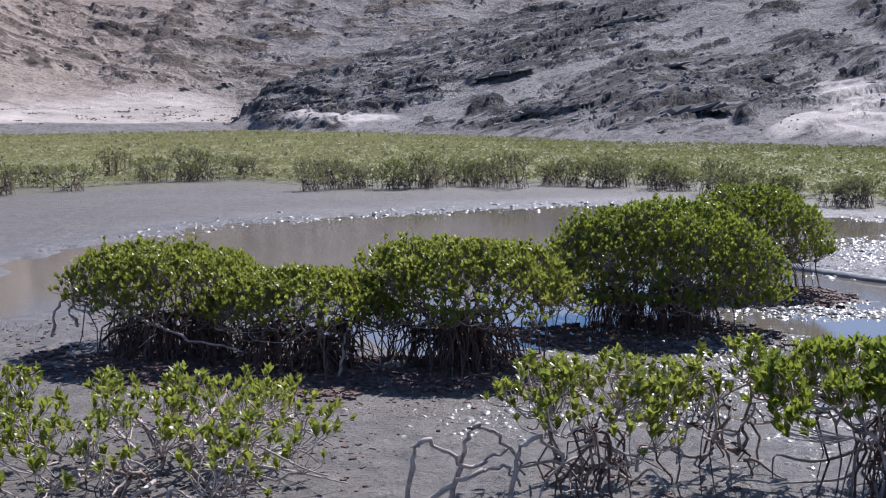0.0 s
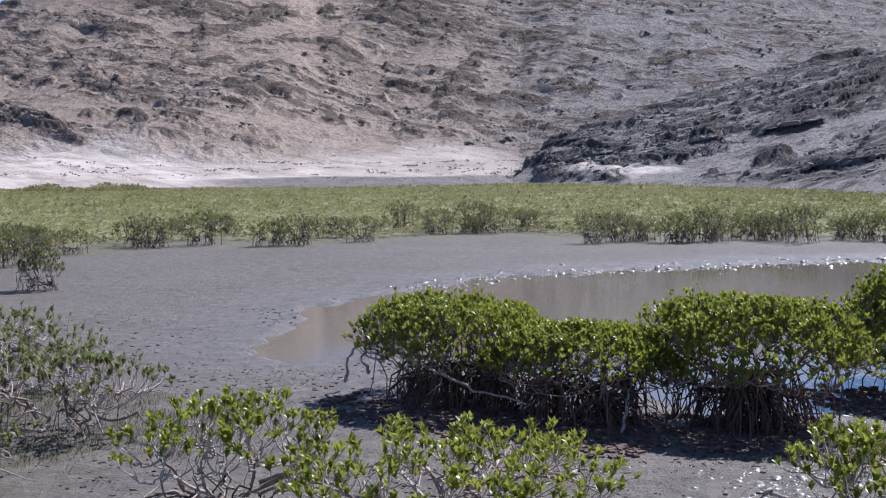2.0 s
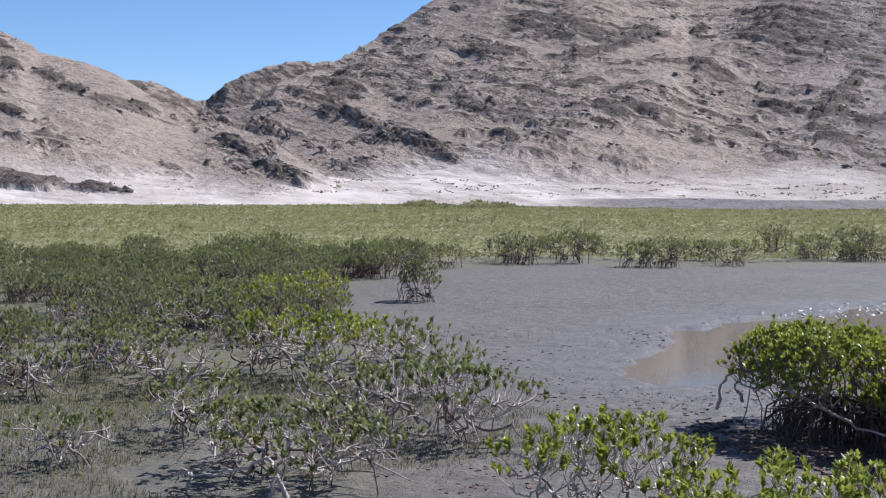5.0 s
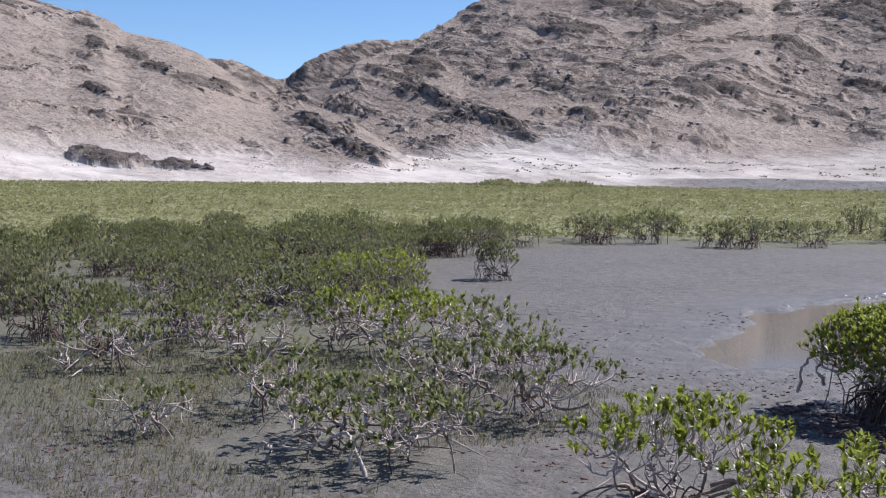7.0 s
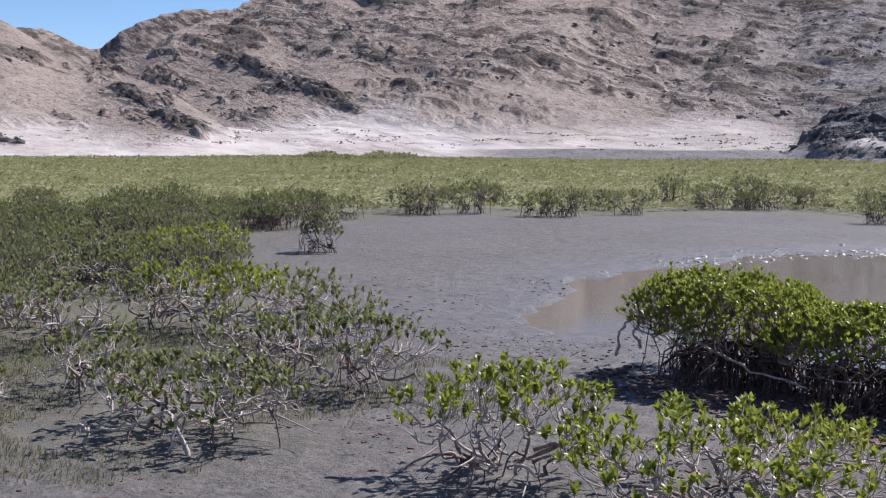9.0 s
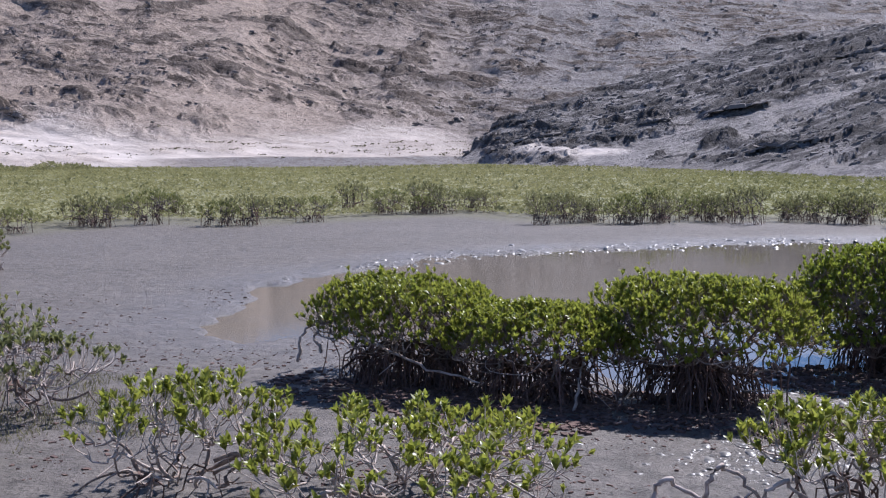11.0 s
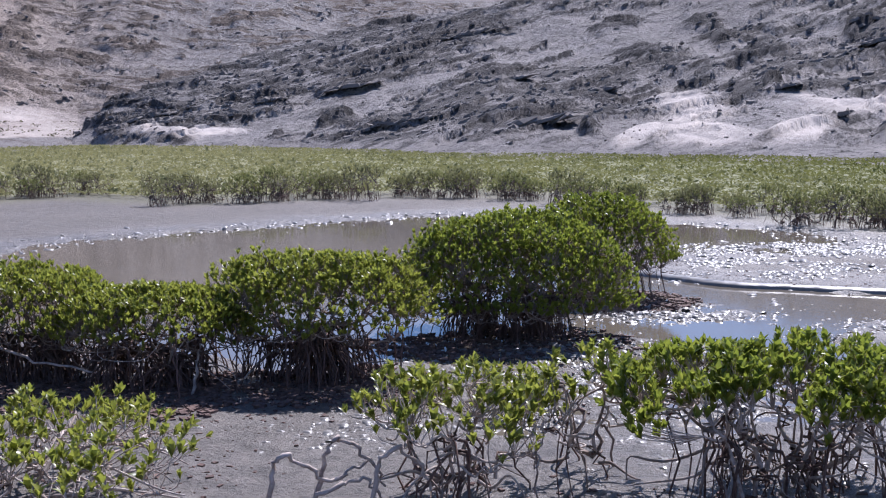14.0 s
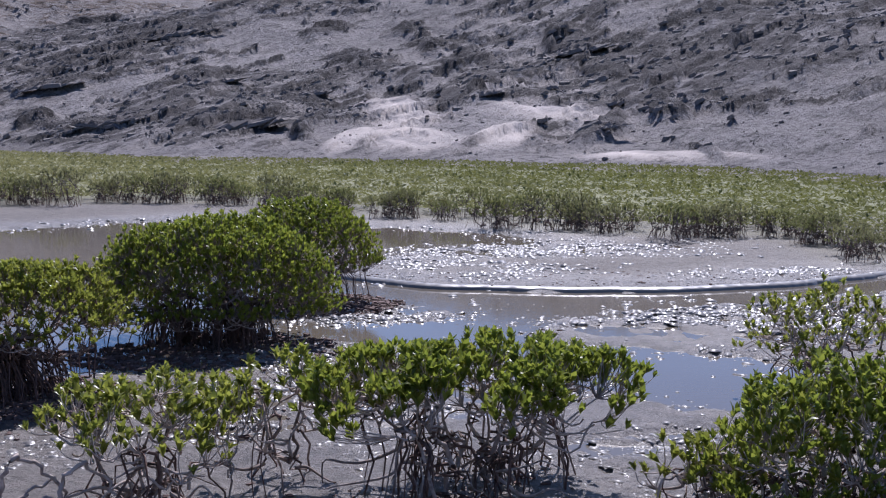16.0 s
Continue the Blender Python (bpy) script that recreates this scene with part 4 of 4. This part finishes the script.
def bare_wood(tree, seed):
    back = (pose(*tree.location) @ tree.rotation_euler.to_matrix().to_4x4()).inverted()
    for line in BARE_LINES.get(seed, ()):
        p = np.array([tuple(back @ Vector(q)) for q in line])
        t = np.linspace(0, len(p) - 1, len(p) * 4)
        p = np.stack([np.interp(t, np.arange(len(p)), p[:, k]) for k in range(3)], 1)
        p[1:-1] = (p[:-2] + p[1:-1] * 2 + p[2:]) / 4
        wob = np.random.default_rng(seed).normal(0, 0.016, p.shape)
        p[1:-1] += wob[1:-1]
        child("bare_limb", quick_mesh("bare_limb", *tube(p, np.linspace(0.03, 0.013, len(p)) * (1 + 6 * wob[:, 0]), 6), PALE), tree, "bleached arching bare limb")


for x, y, rx, ry, h, low, cl, st, ro, sd, mt, tn, rh, rout in BIG:
    bare_wood(shrub("mangrove_tree", x, y, rx, ry, h, low, cl, st, ro, sd, mt, GREEN, tn, True, rh, rout, group="mangrove clump in the pool", open_=0.22 if sd < 104 else 0.3, snags=3, scale=0.92, leafy=0.95, loops=40, dome=2.8, twig=0.0048, spread={101: 0.42, 102: 0.4, 103: 0.2, 104: 0.3, 105: 0.3}[sd]), sd)
NEAR = [
    # x, y, rx, ry, h, low, clusters, stems, roots, seed, material, label, bare branches, heads
    (1.32, 12.2, 1.1, 0.95, 1.42, 0.75, 250, 8, 34, 201, LEAF, SPARSE, 7, 24),
    (-3.05, 12.0, 1.8, 1.9, 1.12, 0.5, 340, 11, 14, 202, LEAF, SPARSE, 14, 54),
    (-5.75, 12.3, 1.25, 1.1, 1.36, 0.5, 190, 8, 12, 203, LEAF, SPARSE, 10, 30),
    (4.7, 12.1, 2.0, 1.15, 1.6, 0.8, 1050, 13, 110, 204, LEAF_DEEP, GREEN, 9, 62),
    (2.75, 12.9, 0.8, 0.7, 1.42, 0.8, 55, 4, 8, 205, LEAF, SPARSE, 4, 10),
    (7.95, 10.2, 1.45, 1.0, 1.5, 0.42, 820, 10, 70, 206, LEAF_DEEP, GREEN, 3, 0),
    (6.75, 10.7, 0.75, 0.5, 0.75, 0.3, 60, 5, 10, 214, LEAF, SPARSE, 4, 12),
    (11.6, 15.4, 1.3, 1.0, 1.5, 0.7, 240, 8, 24, 207, LEAF, GREEN, 1, 0),
    (-10.0, 15.7, 1.55, 1.0, 1.32, 0.5, 160, 8, 18, 208, LEAF_OLIVE, SPARSE, 8, 26),
    (-15.2, 19.1, 1.75, 1.2, 1.4, 0.6, 250, 9, 20, 209, LEAF, SPARSE, 10, 26),
    (-20.9, 25.4, 1.3, 1.6, 1.5, 0.6, 260, 8, 25, 213, LEAF, SPARSE, 2, 22),
    (-10.2, 12.2, 1.75, 1.0, 1.12, 0.5, 210, 8, 14, 210, LEAF_OLIVE, SPARSE, 11, 24),
    (-13.4, 11.2, 0.8, 0.6, 0.85, 0.4, 36, 4, 8, 211, LEAF_OLIVE, SPARSE, 3, 8),
    (-22.0, 33.2, 0.7, 0.6, 1.4, 0.75, 150, 5, 34, 212, LEAF_OLIVE, GREEN, 0, 0),
]
for x, y, rx, ry, h, low, cl, st, ro, sd, mt, lb, sn, hd in NEAR:
    bare_wood(shrub("mangrove_shrub", x, y, rx, ry, h, low, cl, st, ro, sd, mt, lb, 0, True, 0.45, 0.4, open_=0.4, snags=sn, scale=1.0, leafy=1.1, dome=2.4, reach=1.15, twig=0.006, pale=True, heads=hd, group="mangrove shrubs near the bank"), sd)

# open shrubs of the left shore: three kinds, each copied
OPEN = [shrub("mangrove_shrub", 0, -30 - 5 * k, 1.0, 0.8, 1.05 + 0.12 * k, 0.4, 60, 5, 9, 250 + k, LEAF_OLIVE,
              SPARSE, 0, True, 0.35, 0.4, open_=0.5, snags=6, scale=1.05, leafy=1.05, dome=2.4, reach=1.25, pale=True, heads=9, group="mangrove shrubs near the bank") for k in range(3)]
for n, (x, y, size, spin) in enumerate([(-12.1, 16.0, 1.1, 20), (-13.2, 13.6, 1.0, 130), (-16.4, 16.4, 1.05, 250), (-15.0, 21.3, 1.1, 70), (-17.3, 21.6, 1.2, 160), (-12.3, 18.8, 1.0, 310),
                                        (-18.2, 14.2, 0.9, 40), (-19.6, 18.2, 1.1, 100), (-16.6, 18.9, 1.0, 290), (-21.2, 21.6, 1.1, 220), (-23.6, 20.6, 1.1, 45), (-22.9, 23.6, 1.1, 190), (-25.4, 24.4, 1.1, 330), (-18.3, 17.0, 1.0, 85)]):
    if n < 3:
        OPEN[n].matrix_basis = pose(x, y, 0, 0, 0, spin) @ Matrix.Diagonal((size, size, size, 1))
    else:
        copy_thing(OPEN[n % 3], pose(x, y, 0, 0, 0, spin))

# field of lower shrubs: six kinds, each copied
KINDS = [shrub("field_mangrove", 0, -40 - 5 * k, 0.85 + 0.08 * k, 0.8, 1.1 + 0.08 * k, 0.64, 140, 5, 38, 300 + k, LEAF_OLIVE if k % 2 else LEAF_DULL,
               "low olive-green mangrove shrub in the tidal field", 0, False, 0.45, 0.4, open_=0.4, twig=0.006, whorls=TUFTS, dome=2.4, group="mangrove field", heads=0 if k < 4 else 12) for k in range(6)]
rng = np.random.default_rng(77)


def plant(x, y, size):
    k = KINDS[int(rng.integers(0, 6))]
    copy_thing(k, pose(x, y, 0, 0, 0, float(rng.uniform(0, 360))) @ Matrix.Diagonal((size, size, size * float(rng.uniform(0.85, 1.1)), 1)))


def along(line, gap, jitter, size):
    p = np.array(line, float)
    for a, b in zip(p[:-1], p[1:]):
        n = max(1, int(np.linalg.norm(b - a) / gap))
        for k in range(n):
            q = a + (b - a) * (k + rng.uniform(0.1, 0.9)) / n + rng.normal(0, jitter, 2)
            plant(q[0], q[1], rng.uniform(0.8, 1.15) * size)


# the front row, one by one, then thinner rows behind it
for x, y in [(-28.7, 39.8), (-29.9, 40.6), (-27.9, 41.4), (-27.6, 50.9), (-28.8, 51.4), (-26.1, 53.0), (-22.5, 52.5), (-21.4, 53.2), (-19.2, 56.4), (-20.2, 66.0), (-14.4, 63.7), (-15.6, 64.4), (-7.0, 57.6), (-5.8, 58.2),
             (-4.3, 57.6), (-3.0, 58.4), (-1.1, 60.7), (1.4, 58.7), (4.3, 60.6), (6.3, 59.4), (8.4, 57.4), (10.4, 54.3), (12.6, 50.6), (14.7, 48.2), (17.7, 41.0), (19.0, 40.6), (20.7, 40.1), (20.7, 36.5), (22.0, 36.9), (23.2, 36.7), (24.6, 36.2)]:
    plant(x, y, rng.uniform(1.0, 1.25) * (1.0 if x < 10 else 0.85))
along(FRONT[6:], 1.7, 0.5, 0.85)
along([(x * 1.05, y * 1.05) for x, y in FRONT[6:]], 2.0, 0.7, 0.75)
along([(x * 1.08, y * 1.08) for x, y in FRONT[1:7]], 3.0, 0.9, 0.95)
along([(x * 1.13, y * 1.13) for x, y in FRONT[1:7]], 3.4, 1.2, 0.7)
planted = 0
while planted < 140:
    a, d = radians(rng.uniform(29, 57)), 22 + 36 * rng.random() ** 0.6
    x, y = -math.sin(a) * d, math.cos(a) * d
    if inside_by(np.array(x), np.array(y), FIELD) < -0.4:
        plant(x, y, rng.uniform(0.6, 1.0))
        planted += 1
for k in KINDS:
    for o in (*k.children_recursive, k):
        bpy.data.objects.remove(o)


def strew(pile, sources, spots, axes, spins, sizes):
    """Adds turned copies of the sources at many spots at once."""
    z = axes / np.linalg.norm(axes, axis=1, keepdims=True)
    x = np.cross(np.array([0.0, 1, 0.1]), z)
    x /= np.linalg.norm(x, axis=1, keepdims=True)
    y = np.cross(z, x)
    c, q = np.cos(spins)[:, None], np.sin(spins)[:, None]
    rot = np.stack([c * x + q * y, -q * x + c * y, z], 2) * sizes[:, None, None]
    which = np.arange(len(spots)) % len(sources)
    for k, (v, f) in enumerate(sources):
        m = which == k
        if not m.any():
            continue
        vv = np.einsum("nij,vj->nvi", rot[m], v) + spots[m][:, None]
        ff = f[None] + (np.arange(m.sum()) * len(v))[:, None, None]
        pile.add(vv.reshape(-1, 3), ff.reshape(-1, f.shape[1]))


def canopy():
    """Leaves of the far field, past the shrubs that can be told apart."""
    near_, far_ = Pile(), Pile()
    n = 160000
    a = rng.uniform(-46, 60, n)
    d = 36 + 150 * rng.random(n) ** 0.85
    x, y = -np.sin(np.radians(a)) * d, np.cos(np.radians(a)) * d
    foot = table(a, FOOT)
    ok = (inside_by(x, y, FIELD) < -2.0) & (d < foot * np.interp(a, [-40, -30, -20, 0, 6, 12, 24, 36, 60], [0.98, 0.97, 0.95, 0.93, 0.92, 0.91, 0.92, 0.93, 0.93]))
    x, y, d, a, foot = x[ok][:64000], y[ok][:64000], d[ok][:64000], a[ok][:64000], foot[ok][:64000]
    m = len(x)
    far = step(0.22, 0.31, d / foot) > rng.random(m)
    high = np.where(far, 0.3, 0.85) * (0.7 + 0.6 * grain(x * 0.2, y * 0.2, 6))
    spots = np.stack([x, y, high * rng.uniform(0.75, 1.0, m)], 1)
    axes = rng.normal(0, 1, (m, 3)) * np.where(far, 0.25, 0.5)[:, None] + [0, 0, 1.0]
    sizes = np.where(far, rng.uniform(1.05, 1.7, m), rng.uniform(1.1, 1.8, m)) * (0.8 + d / 300)
    spins = rng.uniform(0, 6.28, m)
    strew(near_, TUFTS, spots[~far], axes[~far], spins[~far], sizes[~far])
    strew(far_, SPRIGS, spots[far], axes[far], spins[far], sizes[far])
    # a low green thicket at the back of the flat
    t = rng.uniform(28.3, 34.8, 1600)
    q = 168 + rng.normal(0, 3, 1600)
    tall = (0.15 + 0.8 * grain(t * 1.3, 0 * t, 8)) * step(28.2, 29.5, t) * step(34.9, 33.5, t) + 0.3
    thicket = np.stack([-np.sin(np.radians(t)) * q, np.cos(np.radians(t)) * q, tall * rng.random(1600) ** 0.7], 1)
    strew(far_, SPRIGS, thicket, rng.normal(0, 0.6, (1600, 3)) + [0, 0, 1.0], rng.uniform(0, 6.28, 1600), rng.uniform(1.2, 2.2, 1600))
    tagged(new("mangrove_canopy", near_.mesh("mangrove_canopy", LEAF_DULL)), "dense olive mangrove canopy over the tidal flat", "mangrove", kind="stuff")
    tagged(new("marsh", far_.mesh("marsh", LEAF_FAR)), "even yellow-green marsh plants below the hills", "marsh", kind="stuff")


canopy()


def litter():
    """Clods, fallen leaves and stubs on the mud, and the low salt grass by the shore."""
    r = np.random.default_rng(41)
    cube = np.array([(x, y, z) for x in (-1, 1) for y in (-1, 1) for z in (-1, 1)], float)
    sides = np.array([(0, 1, 3, 2), (4, 6, 7, 5), (0, 4, 5, 1), (2, 3, 7, 6), (0, 2, 6, 4), (1, 5, 7, 3)])
    a, d = np.radians(r.uniform(-40, 56, 20000)), 9 + 24 * r.random(20000) ** 1.2
    x, y = -np.sin(a) * d, np.cos(a) * d
    keep = fbm(x * 0.35, y * 0.35, 3, seed=70) + 0.25 * r.random(20000) > 0.6
    x, y = x[keep], y[keep]
    z = ground(x, y)[0]
    clods = Pile()
    for xi, yi, zi in zip(x, y, z):
        if zi < WATER_Z + 0.005:
            continue
        size = 0.01 + 0.03 * r.random() ** 3
        p = cube * r.uniform(0.4, 1.0, (8, 3)) * size * [r.uniform(0.6, 2.2), 1.0, 0.5]
        t = r.uniform(0, 6.28)
        p = p @ np.array([[math.cos(t), math.sin(t), 0], [-math.sin(t), math.cos(t), 0], [0, 0, 1]])
        clods.add(p + [xi, yi, zi + 0.004], sides)
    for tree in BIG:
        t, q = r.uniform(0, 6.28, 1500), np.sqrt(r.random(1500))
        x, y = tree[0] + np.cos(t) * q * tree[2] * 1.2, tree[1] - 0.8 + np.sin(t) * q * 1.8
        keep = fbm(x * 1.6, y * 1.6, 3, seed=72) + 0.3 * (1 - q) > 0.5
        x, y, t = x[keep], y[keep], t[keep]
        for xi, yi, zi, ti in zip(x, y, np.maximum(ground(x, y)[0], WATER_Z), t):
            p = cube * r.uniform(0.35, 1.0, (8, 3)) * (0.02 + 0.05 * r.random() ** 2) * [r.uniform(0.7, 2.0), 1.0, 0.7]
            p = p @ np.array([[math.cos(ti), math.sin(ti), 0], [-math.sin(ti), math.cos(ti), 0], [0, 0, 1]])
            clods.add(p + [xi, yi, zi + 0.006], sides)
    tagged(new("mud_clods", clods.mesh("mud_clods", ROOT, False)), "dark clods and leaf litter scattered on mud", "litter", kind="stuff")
    grass = Pile()
    n = 0
    while n < 30000:
        xi, yi = r.uniform(-21, -7.5), r.uniform(8.5, 18.5)
        if fbm(np.array(xi * 0.5), np.array(yi * 0.5), 3, seed=75) + 0.1 * r.random() < 0.5 - 0.12 * (xi < -10.5):
            continue
        b = r.uniform(0, 6.28)
        h, w = r.uniform(0.04, 0.12), 0.008
        c, q = math.cos(b), math.sin(b)
        lean = r.uniform(0.2, 1.1) * h
        v = np.array([(-w * q, w * c, 0), (w * q, -w * c, 0), (w * 0.5 * q + lean * c, -w * 0.5 * c + lean * q, h), (-w * 0.5 * q + lean * c, w * 0.5 * c + lean * q, h)]) + [xi, yi, 0.02]
        grass.add(v, np.array([(0, 1, 2, 3)]))
        n += 1
    tagged(new("salt_grass", grass.mesh("salt_grass", GRASS)), "thin grey-green salt grass on the muddy shore", "grass", kind="stuff")


litter()


def wet_lumps():
    """Slick low lumps of mud that stand out of the thin water, and the lip of the bank."""
    r = np.random.default_rng(53)
    th = np.arange(6) * 2 * np.pi / 6
    plates = []
    for k in range(12):
        p = np.concatenate([np.stack([np.cos(th) * q, np.sin(th) * q, np.full(6, h)], 1) for q, h in ((1.0, -0.2), (0.8, 0.08), (0.03, 0.19))])
        p *= np.append(np.tile(r.uniform(0.45, 1.3, 6), 2), np.ones(6))[:, None] * [r.uniform(0.9, 1.4), r.uniform(0.6, 1.0), 1]
        i, j = np.meshgrid(np.arange(2), np.arange(6), indexing="ij")
        plates.append((p, np.stack([i * 6 + j, i * 6 + (j + 1) % 6, (i + 1) * 6 + (j + 1) % 6, (i + 1) * 6 + j], -1).reshape(-1, 4)))
    x, y = [], []
    for (mx, my), sx, sy in MOTTLE:
        n = int((420 if my > 16 else 300) * sx * sy)
        x.append(mx + r.normal(0, 0.62, n) * sx)
        y.append(my + r.normal(0, 0.62, n) * sy)
    x, y = np.concatenate(x), np.concatenate(y)
    keep = fbm(x * 0.7, y * 0.9, 3, seed=91) + r.uniform(-0.1, 0.1, len(x)) > 0.5
    x, y = [x[keep]], [y[keep]]
    for line, per, spread in ((POOL[2:8], 18, 0.8), (POOL[7:12], 14, 0.7), (POOL[24:36], 16, 0.4), ([(9.0, 32.0), (12, 33.4), (20, 31.6)], 40, 0.5)):
        for (ax, ay), (bx, by) in zip(line[:-1], line[1:]):
            n = int(math.hypot(bx - ax, by - ay) * per)
            u = r.random(n)
            x.append(ax + (bx - ax) * u + r.normal(0, spread, n))
            y.append(ay + (by - ay) * u + r.normal(0, spread, n))
    x, y = np.concatenate(x), np.concatenate(y)
    z = np.maximum(ground(x, y)[0], WATER_Z)
    n = len(x)
    size = 0.025 + 0.13 * r.random(n) ** 2.5
    axes = np.stack([r.normal(0, 0.2, n), r.normal(0, 0.2, n), np.ones(n)], 1)
    size *= np.clip(np.hypot(x, y) / 24, 0.45, 1.15)
    pile = Pile()
    strew(pile, plates, np.stack([x, y, z - size * 0.02], 1), axes, r.uniform(0, 6.28, n), size)
    tagged(new("wet_mud_lumps", pile.mesh("wet_mud_lumps", SLICK)), "slick glistening lumps of wet mud at the waterline", "mud", kind="stuff")
    # the lip of the bank, a sloping face towards the channel
    p = np.array(RIM[:7])
    t = np.linspace(0, 6, 260)
    p = np.stack([np.interp(t, np.arange(7), p[:, k]) for k in (0, 1)], 1)
    for _ in range(12):
        p[1:-1] = (p[:-2] + 2 * p[1:-1] + p[2:]) / 4
    d = np.gradient(p, axis=0)
    side = np.stack([d[:, 1], -d[:, 0]], 1) / np.linalg.norm(d, axis=1, keepdims=True)
    side *= np.sign(-side[:, 1:2] - 1e-9)
    wob = (fbm(t * 7, t * 0, 4, 0.6, seed=33) - 0.5)[:, None]
    rows = []
    for off, h in ((0.17, -0.045), (0.14, 0.02), (0.1, 0.05), (0.0, 0.08), (-0.06, 0.084), (-0.16, 0.03)):
        rows.append(np.concatenate([p + side * (off + 0.2 * wob), np.full((len(t), 1), h) + 0.018 * (fbm(t * 14 + off * 30, t * 0 + off, 3, seed=34) - 0.5)[:, None]], 1))
    v = np.stack(rows, 1).reshape(-1, 3)
    i, j = np.meshgrid(np.arange(len(t) - 1), np.arange(5), indexing="ij")
    f = np.stack([i * 6 + j, i * 6 + j + 1, (i + 1) * 6 + j + 1, (i + 1) * 6 + j], -1).reshape(-1, 4)
    tagged(new("bank_lip", quick_mesh("bank_lip", v, f, SLICK)), "wet sloping lip of the mud bank", "bank", kind="structure")


wet_lumps()
